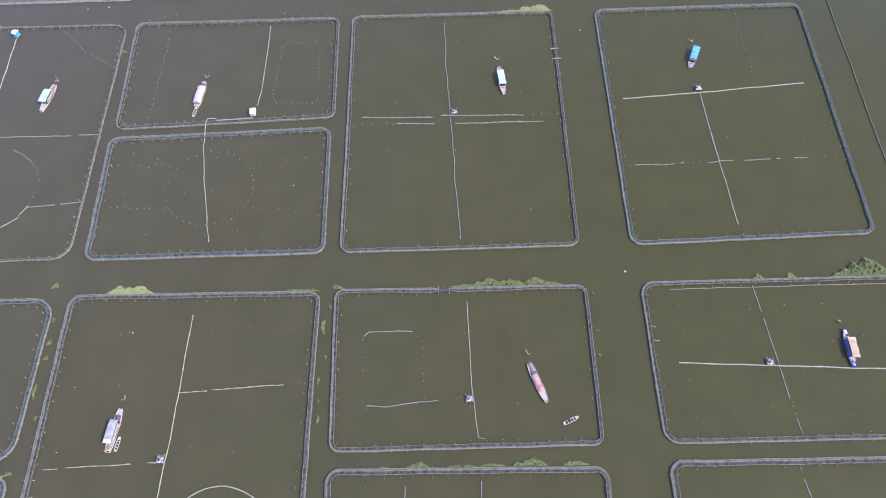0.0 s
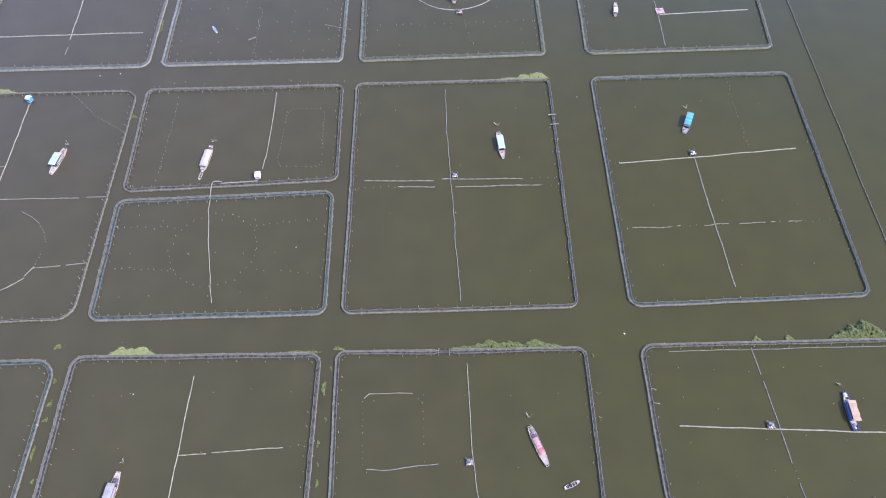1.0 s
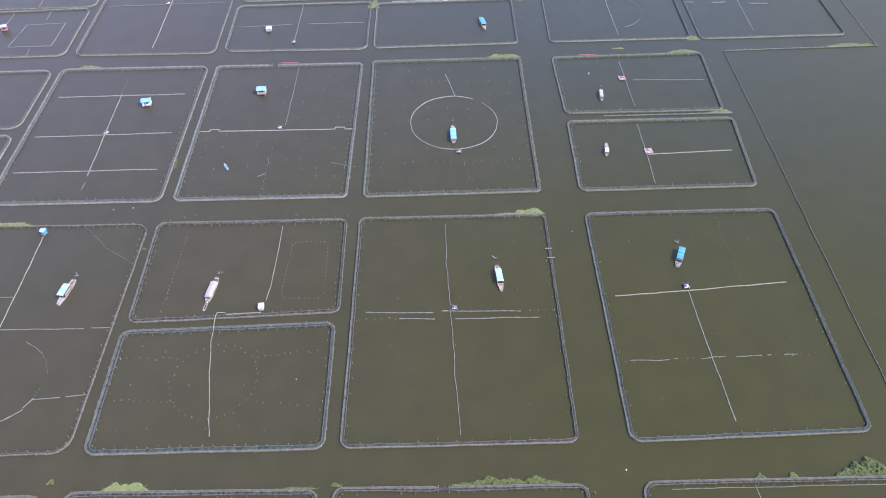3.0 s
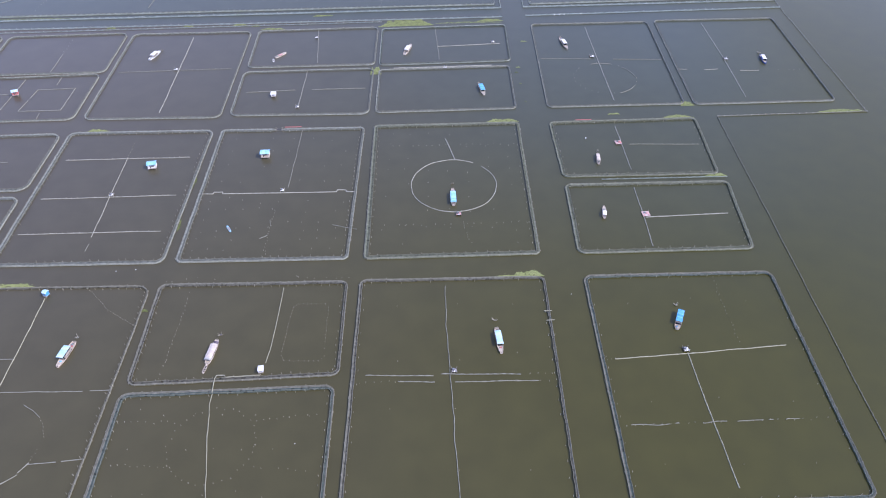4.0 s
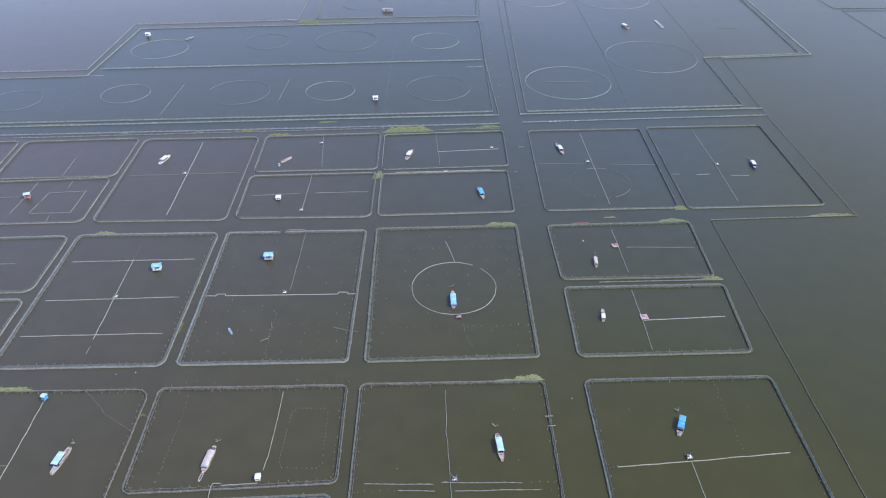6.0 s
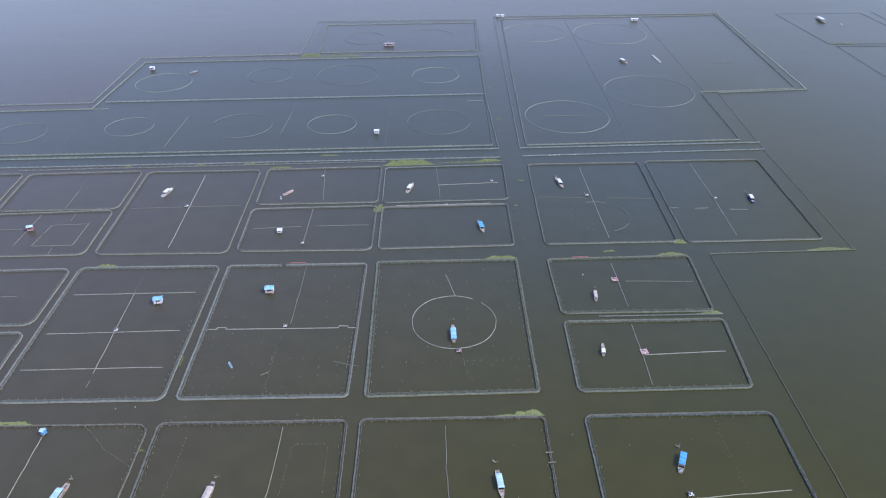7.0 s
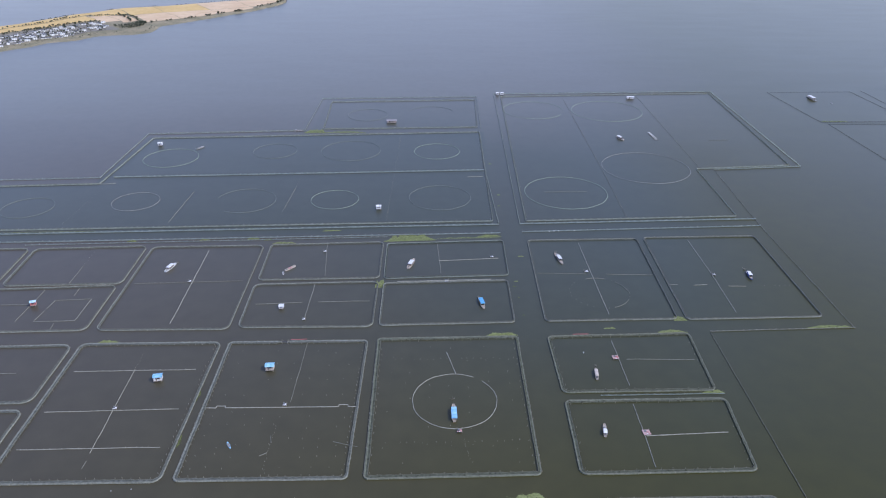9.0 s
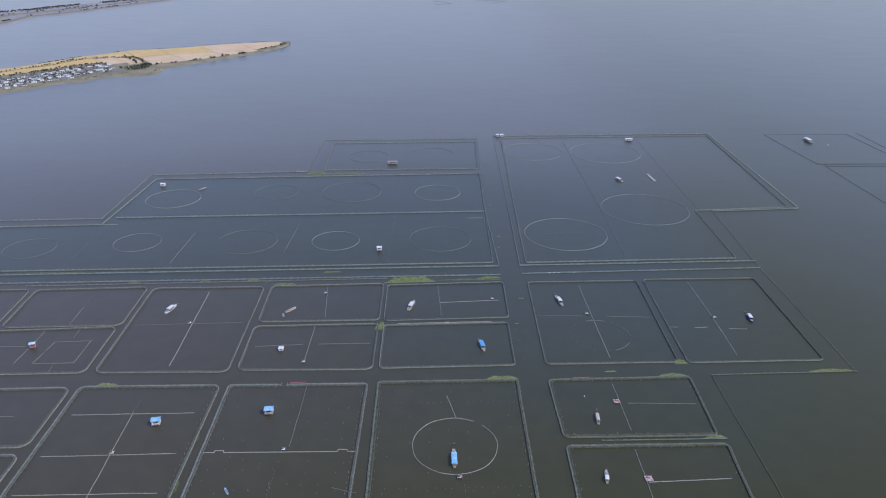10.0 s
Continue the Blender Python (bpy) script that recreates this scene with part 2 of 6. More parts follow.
TARP_RED = material("red_tarpaulin", (0.38, 0.10, 0.10), (0.55, 0.2, 0.19), 0.7, 0.7, 5, bump=0.3)
TARP_SAND = material("sand_tarpaulin", (0.34, 0.225, 0.135), (0.54, 0.39, 0.26), 0.7, 0.7, 5, bump=0.3, per_object=0.3)
DARK = material("dark_inside", (0.015, 0.015, 0.02), (0.05, 0.05, 0.055), 0.8, 1, 8)
GEAR = material("engine_paint", (0.1, 0.12, 0.14), (0.25, 0.26, 0.27), 0.5, 2, 10)
FOAM = material("foam_float", (0.6, 0.6, 0.58), (0.8, 0.8, 0.78), 0.8, 2, 10)
PLANK_DARK = material("dark_planks", (0.05, 0.045, 0.045), (0.14, 0.125, 0.12), 0.8, 1, 9, bump=0.3, per_object=0.3)
PLANK = material("grey_planks", (0.25, 0.22, 0.19), (0.45, 0.4, 0.36), 0.8, 1, 9, bump=0.3, per_object=0.3)
WALL_PAINT = material("white_wall", (0.8, 0.79, 0.74), (0.92, 0.91, 0.87), 0.8, 0.2, 2, per_object=0.3)
ROOF_TILE = material("grey_roof_tile", (0.055, 0.055, 0.06), (0.15, 0.15, 0.155), 0.8, 0.3, 3, per_object=0.6)
GLASS_DARK = material("window_pane", (0.02, 0.025, 0.03), (0.06, 0.07, 0.08), 0.15, 1, 3)
SHORE = material("shore_grass", (0.13, 0.13, 0.07), (0.38, 0.31, 0.20), 0.9, 0.045, 0.35)
STRAW = material("ripe_field", (0.56, 0.37, 0.13), (0.72, 0.51, 0.225), 0.9, 0.02, 0.15)
STUBBLE = material("stubble_field", (0.58, 0.40, 0.235), (0.74, 0.55, 0.35), 0.9, 0.02, 0.15)
VILLAGE_GROUND = material("trodden_earth", (0.15, 0.135, 0.11), (0.31, 0.28, 0.225), 0.9, 0.06, 0.5)
# far ground greyed and lightened: distance haze is put into its colour
FAR_LAND = material("far_land_hazed", (0.22, 0.205, 0.20), (0.40, 0.37, 0.35), 0.9, 0.012, 0.08)
# leaf tones lightened towards grey to imitate haze over the distant trees
LEAF = material("tree_leaf_hazed", (0.1, 0.115, 0.075), (0.18, 0.195, 0.125), 0.7, 0.05, 1, island=0.6, per_object=0.5, translucent=0.5)
BARK = material("bark", (0.08, 0.06, 0.05), (0.2, 0.16, 0.12), 0.9, 1, 8)


# ---- building helpers ----
def at(x, y, z=0.0):
    """A chart place in metres."""
    return Vector((x * UNIT, y * UNIT, z))


def part(name, bm, mat, parent=None, label="", smooth=False):
    me = bpy.data.meshes.new(name)
    bm.to_mesh(me)
    bm.free()
    me.materials.append(mat)
    if smooth:
        me.polygons.foreach_set("use_smooth", [True] * len(me.polygons))
    ob = new(name, me)
    if parent:
        ob.parent = parent
    return tagged(ob, label)


def piece(name, me, parent, m):
    """A further object on a shared mesh."""
    ob = new(name, me)
    ob.parent = parent
    ob.matrix_basis = m
    return ob


def thing(name, label, category, group="", m=None, kind=""):
    ob = new(name)
    ob.empty_display_size = 0.2
    if m is not None:
        ob.matrix_basis = m
    return tagged(ob, label, category, group, kind)


def add_box(bm, sx, sy, sz, m=Matrix(), bevel=0.0):
    made = bmesh.ops.create_cube(bm, size=1.0, matrix=m @ Matrix.Diagonal((sx, sy, sz, 1)))
    if bevel:
        edges = {e for v in made["verts"] for e in v.link_edges}
        bmesh.ops.bevel(bm, geom=list(edges), offset=bevel, segments=1, affect="EDGES")
    return bm


def box(sx, sy, sz, m=Matrix(), bevel=0.0):
    return add_box(bmesh.new(), sx, sy, sz, m, bevel)


def add_rod(bm, a, b, r0, r1=None, sides=6):
    """A tapered rod from a to b."""
    a, b = Vector(a), Vector(b)
    turn = (b - a).to_track_quat("Z", "Y").to_matrix()
    r1 = r0 if r1 is None else r1
    rings = []
    for p, r in ((a, r0), (b, r1)):
        rings.append([bm.verts.new(p + turn @ Vector((r * math.cos(k * math.tau / sides), r * math.sin(k * math.tau / sides), 0))) for k in range(sides)])
    for k in range(sides):
        bm.faces.new((rings[0][k], rings[0][(k + 1) % sides], rings[1][(k + 1) % sides], rings[1][k]))
    bm.faces.new(rings[1])
    bm.faces.new(rings[0][::-1])
    return bm


def rod(a, b, r0, r1=None, sides=6):
    return add_rod(bmesh.new(), a, b, r0, r1, sides)


def sweep(path, profile, closed=False):
    """Lofts a list of profile points (offset to the left of travel, height) along path; profile may be a function of the index."""
    bm = bmesh.new()
    rows = []
    n = len(path)
    for i, p in enumerate(path):
        a = path[i - 1] if i or closed else p
        b = path[(i + 1) % n] if i < n - 1 or closed else p
        d = (b - a).to_2d()
        d = d.normalized() if d.length else Vector((1, 0))
        side = Vector((-d.y, d.x, 0))
        rows.append([bm.verts.new(p + side * o + Vector((0, 0, z))) for o, z in (profile(i) if callable(profile) else profile)])
    last = n if closed else n - 1
    for i in range(last):
        r, s = rows[i], rows[(i + 1) % n]
        for k in range(len(r) - 1):
            bm.faces.new((r[k], s[k], s[k + 1], r[k + 1]))
    return bm


def resample(points, step):
    """Even steps along a line of chart places; metres."""
    pts = [at(*p) for p in points]
    out = []
    for a, b in zip(pts, pts[1:]):
        n = max(1, round((b - a).length / step))
        out += [a.lerp(b, k / n) for k in range(n)]
    return out + [pts[-1]]


def wobble(p, size, amount):
    v = noise.noise_vector(Vector((p.x, p.y, 3.7)) / size)
    return Vector((p.x + v.x * amount, p.y + v.y * amount, p.z))


def tube_profile(r):
    return [(r * math.cos(k * math.tau / 5), r * math.sin(k * math.tau / 5)) for k in range(6)]


# ---- the lake ----
def build_lake():
    bm = bmesh.new()
    xs = [-4800, -1200, -300, 300, 1200, 4800]
    ys = [-1500, -200, 200, 700, 1600, 4800]
    grid = [[bm.verts.new((x, y, 0)) for x in xs] for y in ys]
    for j in range(5):
        for i in range(5):
            bm.faces.new((grid[j][i], grid[j][i + 1], grid[j + 1][i + 1], grid[j + 1][i]))
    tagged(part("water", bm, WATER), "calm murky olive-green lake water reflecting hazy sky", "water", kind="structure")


build_lake()


# ---- net pens ----
def rounded(corners, radius, step):
    """Clockwise rounded outline in metres with even steps: places and the side (0 to 3) of each."""
    pts = [at(*c) for c in corners]
    out = []
    n = len(pts)
    ends = []
    for i, p in enumerate(pts):
        a, b = (pts[i - 1] - p).normalized(), (pts[(i + 1) % n] - p).normalized()
        ang = a.angle(b)
        t = radius / math.tan(ang / 2)
        c = p + (a + b).normalized() * radius / math.sin(ang / 2)
        ends.append((p + a * t, p + b * t, c))
    for i in range(n):
        p0, p1, c = ends[i]
        v0, v1 = p0 - c, p1 - c
        for k in range(7):
            v = v0.lerp(v1, k / 6)
            out.append((c + v.normalized() * radius, (i - 1) % n if k < 3 else i))
        q = ends[(i + 1) % n][0]
        m = max(1, round((q - p1).length / step))
        out += [(p1.lerp(q, k / m), i) for k in range(1, m)]
    return out


def shared(name, bm, mat):
    """A mesh for many objects."""
    me = bpy.data.meshes.new(name)
    bm.to_mesh(me)
    bm.free()
    me.materials.append(mat)
    return me


POST_DARK = shared("post", rod((0, 0, -0.5), (0, 0, 0.95), 0.15, 0.1, 6), BAMBOO_DARK)
POST = shared("post", rod((0, 0, -0.5), (0, 0, 0.92), 0.08, 0.06, 5), BAMBOO)


def lean(rng, amount):
    return Matrix.Rotation(rng.gauss(0, amount), 4, "X") @ Matrix.Rotation(rng.gauss(0, amount), 4, "Y")


def net_pen(key, corners, label, spacing=4.8, radius=4.0, width=1.9, inner=NET_GREY, outer=NET_PALE, posts="pieces", inner_posts=True, scallop=0.15, gate=None):
    """gate: a chart place where the net is drawn in to a narrow sunken gate."""
    rng = random.Random(key)
    pen = thing("pen_fence", label, "pen fence", "net pens in the lake")
    step = spacing / 4
    line = rounded(corners, radius, step)
    n = len(line)
    place = [wobble(p, 9, 0.16) for p, _ in line]
    inward, run, s = [], [], 0.0
    for i in range(n):
        d = (place[(i + 1) % n] - place[i - 1]).normalized()
        inward.append(Vector((d.y, -d.x, 0)))
        run.append(s)
        s += (place[(i + 1) % n] - place[i]).length
    sag = [4 * (r / spacing % 1) * (1 - r / spacing % 1) for r in run]
    slack = [0.5 + 0.5 * noise.noise(p / 14) for p in place]

    def ring(i):
        g, k = sag[i], inward[i]
        w = width * (0.92 + 0.2 * (slack[i] - 0.5)) * (1 - 0.28 * max(0.0, -k.x))   # hauled tighter on the east sides
        prof = [(-0.02, -0.2), (0.05, 0.78 - 0.1 * g), (0.4 * w, 0.5 - 0.08 * g), (0.72 * w, 0.42), (w - scallop * g, 0.85 - 1.1 * scallop * g), (w + 0.03 - 0.6 * scallop * g, -0.2)]
        if gate:
            near = (place[i] - at(*gate)).length
            pinch = max(0.0, 1 - (near / 3.4) ** 2)
            prof = [(o * (1 - 0.55 * pinch) + 0.28 * w * pinch, z * (1 - 0.75 * pinch)) for o, z in prof]
            if 3 < near < 26:   # the net bellies beside the gate
                prof = [(o * (1 + 0.25 * (1 - (near - 3) / 23)), z) for o, z in prof]
        return [place[i] + k * o + Vector((0, 0, z)) for o, z in prof]

    rings = [ring(i) for i in range(n)]
    for side in range(len(corners)):
        idx = [i for i in range(n) if line[i][1] == side]
        if side == len(corners) - 1:   # the last side runs over the seam
            idx = [i for i in idx if i > n // 2] + [i for i in idx if i <= n // 2]
        idx.append((idx[-1] + 1) % n)
        for name, lo, hi, mat in (("outer_net", 0, 2, outer), ("inner_net", 2, 5, inner)):
            bm = bmesh.new()
            rows = [[bm.verts.new(rings[i][k]) for k in range(lo, hi + 1)] for i in idx]
            for r, q in zip(rows, rows[1:]):
                for k in range(hi - lo):
                    bm.faces.new((r[k], q[k], q[k + 1], r[k + 1]))
            part(name, bm, mat, pen, smooth=True)
    for name, k, r in (("outer_rope", 1, 0.07), ("inner_rope", 4, 0.05)):
        part(name, sweep([rings[i][k] for i in range(n)], tube_profile(r), closed=True), ROPE, pen)
    spots = []
    count = int(s / spacing)
    for j in range(count):
        i = min(range(n), key=lambda q: abs(run[q] - (j + 0.02) * spacing))
        spots.append(place[i] - inward[i] * rng.uniform(0.0, 0.25))
        if inner_posts and rng.random() < 0.9:
            spots.append(place[i] + inward[i] * (width + rng.uniform(0.2, 1.0)))
    if posts == "pieces":
        for p in spots:
            piece("post", POST, pen, Matrix.Translation(p) @ lean(rng, 0.09) @ Matrix.Diagonal((1, 1, rng.uniform(0.8, 1.25), 1)))
    else:
        bm = bmesh.new()
        for p in spots:
            add_rod(bm, p - Vector((0, 0, 0.5)), p + Vector((rng.gauss(0, 0.12), rng.gauss(0, 0.12), rng.uniform(0.7, 1.0))), 0.08, 0.065, 4)
        tagged(part("post_rest", bm, POST_PALE, pen), kind="stuff")
    return pen


GREY_LABEL = "rectangular pen fence of grey netting on bamboo posts"
TEAL_LABEL = "rectangular pen fence of blue-green netting on bamboo posts"
net_pen("g", [(-86.7, 71.7), (-29.2, 72.6), (-28.4, 12), (-84.8, 12)], GREY_LABEL, 4.6)
net_pen("k0", [(-135.6, 69.3), (-89.8, 71.1), (-89.3, 33.9), (-134.6, 32.1)], TEAL_LABEL, 4.6, 7.0, inner=NET_TEAL)
net_pen("k00", [(-135, 29.6), (-89.0, 31.2), (-88.2, 12), (-134, 12)], TEAL_LABEL, 4.6, 4.0, inner=NET_TEAL)
net_pen("f", [(-26.0, 72.9), (31.9, 74.0), (32.2, 37.3), (-24.5, 35.8)], GREY_LABEL, 4.6, 3.2, 1.5, gate=(-0.9, 73.2))
net_pen("f2", [(-24.9, 32.5), (32.5, 33.0), (32.0, 12), (-23.9, 12)], GREY_LABEL, 4.6)
net_pen("e", [(44.2, 74.6), (118.4, 76.5), (112.3, 38.9), (44.6, 37.4)], GREY_LABEL, 5.0, 4.5, 1.5)
net_pen("e2", [(44.7, 34.1), (115.5, 35.3), (107.5, 12), (45.1, 12)], GREY_LABEL, 5.0)
net_pen("c2", [(-87.8, 117.0), (-30.3, 120.2), (-29.1, 82.4), (-85.9, 80.7)], TEAL_LABEL, 3.6, 4.0, inner=NET_TEAL)
net_pen("c1", [(-89.2, 158.4), (-30.9, 160.2), (-29.7, 123.4), (-87.1, 119.6)], GREY_LABEL, 3.6, 3.5, 1.6)
net_pen("b", [(-27.2, 160.6), (30.5, 162.5), (31.3, 84.3), (-25.5, 82.6)], GREY_LABEL, 6.4, 3.5, 1.5, scallop=0.25)
net_pen("a", [(42.6, 162.8), (102.2, 165.1), (102.3, 87.3), (43.5, 84.4)], TEAL_LABEL, 5.6, 4.0, 1.6, inner=NET_TEAL)
net_pen("d", [(-152.4, 156.2), (-91.7, 157.9), (-89.5, 81.3), (-151.2, 78.4)], GREY_LABEL, 3.4, 6.0, 0.8)
net_pen("h", [(-29.4, 249.1), (28.9, 251.8), (30.2, 172.8), (-27.0, 170.1)], GREY_LABEL, 5.0, 2.5, 2.3, inner=NET_MOSS_DARK, outer=NET_MOSS)
net_pen("i", [(-90.1, 245.6), (-33.1, 247.9), (-32.0, 170.1), (-87.5, 168.3)], GREY_LABEL, 3.6, 3.0, 2.0, gate=(-67.3, 246.5), inner=NET_MID, outer=NET_SILVER)
net_pen("j", [(-150.0, 243.4), (-93.1, 245.6), (-91.1, 168.0), (-146.5, 166.0)], GREY_LABEL, 4.0, 4.5, 2.0, inner=NET_MID, outer=NET_SILVER)
net_pen("k", [(41.1, 251.8), (101.3, 255.4), (100.5, 216.8), (42.4, 214.5)], TEAL_LABEL, 5.6, 3.5, inner=NET_MOSS_DARK, outer=NET_MOSS)
net_pen("l", [(42.5, 210.2), (102.4, 212.5), (100.5, 175.5), (42.5, 173.0)], TEAL_LABEL, 5.6, 3.5, 2.0, inner=NET_MOSS_DARK, outer=NET_MOSS)
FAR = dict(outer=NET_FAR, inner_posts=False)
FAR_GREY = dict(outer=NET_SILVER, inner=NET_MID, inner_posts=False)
net_pen("l0", [(-208.0, 239.5), (-152.9, 242.9), (-151.5, 205.7), (-206.6, 203.0)], GREY_LABEL, 4.5, 6.0, **FAR_GREY)
net_pen("l1", [(-206.7, 199.1), (-151.7, 202.1), (-150, 164), (-205.4, 161)], GREY_LABEL, 4.5, 5.0, **FAR_GREY)
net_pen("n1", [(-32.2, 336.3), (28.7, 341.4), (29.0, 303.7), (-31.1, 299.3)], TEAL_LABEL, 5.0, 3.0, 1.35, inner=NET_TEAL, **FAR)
net_pen("t1", [(-30.8, 295.0), (28.2, 299.1), (28.8, 262.2), (-29.8, 258.7)], GREY_LABEL, 4.5, 3.0, 1.35, **FAR_GREY)
net_pen("o1", [(-92.2, 333.9), (-34.0, 338.3), (-33.0, 299.8), (-90.6, 296.7)], GREY_LABEL, 5.0, 4.0, 1.35, **FAR_GREY)
net_pen("o2", [(-91.1, 292.9), (-33.0, 296.6), (-32.3, 257.8), (-89.6, 256.1)], GREY_LABEL, 5.0, 5.0, 1.35, **FAR_GREY)
net_pen("q", [(-152.5, 330.3), (-95.5, 333.3), (-93.0, 254.8), (-148.8, 253.1)], GREY_LABEL, 5.0, 5.0, 1.35, **FAR_GREY)
net_pen("p1", [(-211.5, 327.1), (-155.4, 331.5), (-153.4, 292.2), (-208.4, 289.0)], GREY_LABEL, 5.0, 5.0, 1.35, **FAR_GREY)
net_pen("p0", [(-270.3, 323.4), (-214.4, 327.7), (-211.4, 289.2), (-267.4, 286.5)], GREY_LABEL, 5.0, 5.0, 1.35, **FAR_GREY)
net_pen("p2", [(-211.8, 285.9), (-154.6, 291.2), (-152.7, 253.0), (-207.3, 249.9)], GREY_LABEL, 5.0, 5.0, 1.35, **FAR_GREY)
net_pen("r", [(41.3, 341.5), (99.7, 344.6), (99.7, 266.0), (41.7, 263.2)], GREY_LABEL, 5.6, 3.5, 1.05, **FAR_GREY)
net_pen("s", [(103.2, 345.9), (163.5, 349.1), (164.1, 268.8), (103.5, 265.6)], GREY_LABEL, 5.6, 3.5, 1.05, **FAR_GREY)
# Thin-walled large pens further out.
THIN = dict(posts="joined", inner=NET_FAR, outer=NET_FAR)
net_pen("m", [(-278, 410), (-217, 415.5), (-215.6, 503.6), (22.5, 523.7), (24.7, 365.1), (-283.0, 345.3)], "large pen fence of thin pale netting, tinted green for haze", 4.0, 2.0, 0.9, **THIN)
net_pen("u2", [(-99.5, 602.0), (22.2, 611.6), (21.6, 535.2), (-95.5, 527.4)], "large pen fence of thin pale netting, tinted green for haze", 6.0, 2.0, 0.9, **THIN)
net_pen("w", [(44.5, 622.8), (231.2, 638.3), (227.9, 457.1), (163.2, 449.1), (163.6, 374.3), (42.7, 365.5)], "large pen fence of thin pale netting, tinted green for haze", 6.0, 2.0, 0.9, **THIN)


# ---- single net fences, guide nets and stakes ----
def net_fence(points, label, height=0.9, spacing=5.0, net=NET_FAR, rope=NET_FAR, rope_r=0.09, dark=False, knotted=False):
    """One upright net on posts along a line of chart places."""
    rng = random.Random(str(points))
    fence = thing("net_fence", label, "net fence", "single net fences")
    path = [wobble(p, 12, 0.25) for p in resample(points, spacing / 3)]
    dip = [0.12 * (i % 3 != 0) for i in range(len(path))]
    part("net", sweep(path, lambda i: [(0.0, -0.2), (0.02, height - dip[i])]), NET_DIM if dark else net, fence)
    part("top_rope", sweep([p + Vector((0, 0, height - d)) for p, d in zip(path, dip)], tube_profile(rope_r)), rope, fence)
    if path[0].y < 300 * UNIT and len(path) < 300:   # the nearer fences, post by post
        for p in path[::3]:
            piece("post", POST_DARK if knotted else POST, fence, Matrix.Translation(p) @ lean(rng, 0.08) @ Matrix.Diagonal((1.2, 1.2, height + rng.uniform(0.2, 0.5), 1)))
        return fence
    bm = bmesh.new()
    for p in path[::3]:
        add_rod(bm, p - Vector((0, 0, 0.5)), p + Vector((rng.gauss(0, 0.1), rng.gauss(0, 0.1), height + rng.uniform(0.2, 0.7))), 0.1, 0.08, 4)
    tagged(part("post_rest", bm, BAMBOO_DARK if dark else POST_PALE, fence), kind="stuff")
    return fence


def guide_net(points, mat=GUIDE_PALE, width=0.34, height=0.36, label="pale float line of rolled netting lying on the water", category="float line", sway=0.22, ticks=0.0, closed=False, beads=0.0, lift=0.0):
    """A low roll of netting with a rope along its crest."""
    rng = random.Random(str(points))
    ob = thing("float_line", label, category, "float lines in the pens")
    path = [wobble(wobble(p, 7, sway), 2.3, sway * 0.35) for p in resample(points, 0.9)]
    for p in path:
        p.z += lift
    width *= 0.88
    size = [0.85 + 0.35 * noise.noise(p / 1.7) for p in path]
    if beads:   # bulges between the ties
        height *= 1.5
        size = [q * (0.55 + 0.6 * abs(math.sin(i * 0.9 * math.pi / beads))) for i, q in enumerate(size)]
    part("net_roll", sweep(path, lambda i: [(-width * size[i] / 2, -0.08), (-width * size[i] * 0.44, height * 0.55 * size[i]), (-width * size[i] * 0.2, height * 0.93 * size[i]), (width * size[i] * 0.2, height * 0.93 * size[i]), (width * size[i] * 0.44, height * 0.55 * size[i]), (width * size[i] / 2, -0.08)], closed), mat, ob, smooth=True)
    if ticks:
        bm = bmesh.new()
        gone = 0.0
        for a, b in zip(path, path[1:]):
            gone += (b - a).length
            if gone > ticks:
                gone = 0.0
                add_rod(bm, a - Vector((0, 0, 0.4)), a + Vector((rng.gauss(0, 0.1), rng.gauss(0, 0.1), rng.uniform(0.5, 0.8))), 0.09, 0.07, 4)
        tagged(part("stake_rest", bm, BAMBOO, ob), kind="stuff")
    return ob


def ring_net(x, y, r, start=0.0, end=360.0, mat=GUIDE_PALE, width=0.45, ry=None, label="circular float line of pale netting on the water"):
    steps = max(8, round((end - start) / 6))
    ry = ry or r
    pts = [(x + r * math.cos(radians(start + (end - start) * k / steps)), y + ry * math.sin(radians(start + (end - start) * k / steps))) for k in range(steps + 1)]
    return guide_net(pts, mat, width, label=label, category="ring net", sway=0.35)


STAKE = tagged(new("stake", shared("stake", rod((0, 0, -0.6), (0.04, 0, 0.5), 0.1, 0.075, 5), BAMBOO)), "thin pale bamboo stake standing in the water", "stake", "stakes in the pens")
STAKE.matrix_basis = Matrix.Translation(at(-73.0, 62.0))
far_stakes = bmesh.new()


def stake_at(p, rng):
    if p.y < 125 * UNIT and p.x > -95 * UNIT:
        copy_thing(STAKE, Matrix.Translation(p) @ Matrix.Rotation(rng.uniform(0, 6.28), 4, "Z") @ lean(rng, 0.12))
    else:
        add_rod(far_stakes, p - Vector((0, 0, 0.5)), p + Vector((rng.gauss(0, 0.1), rng.gauss(0, 0.1), rng.uniform(0.35, 0.7))), 0.085, 0.07, 4)


def stake_row(points, spacing=3.0, jitter=0.25, keep=0.92):
    rng = random.Random(str(points))
    for p in resample(points, spacing):
        if rng.random() < keep:
            stake_at(p + Vector((rng.gauss(0, jitter), rng.gauss(0, jitter), 0)), rng)


def stake_ring(x, y, r, spacing=3.0):
    n = int(math.tau * r * UNIT / spacing)
    stake_row([(x + r * math.cos(k * math.tau / n), y + r * math.sin(k * math.tau / n)) for k in range(n + 1)], 90)


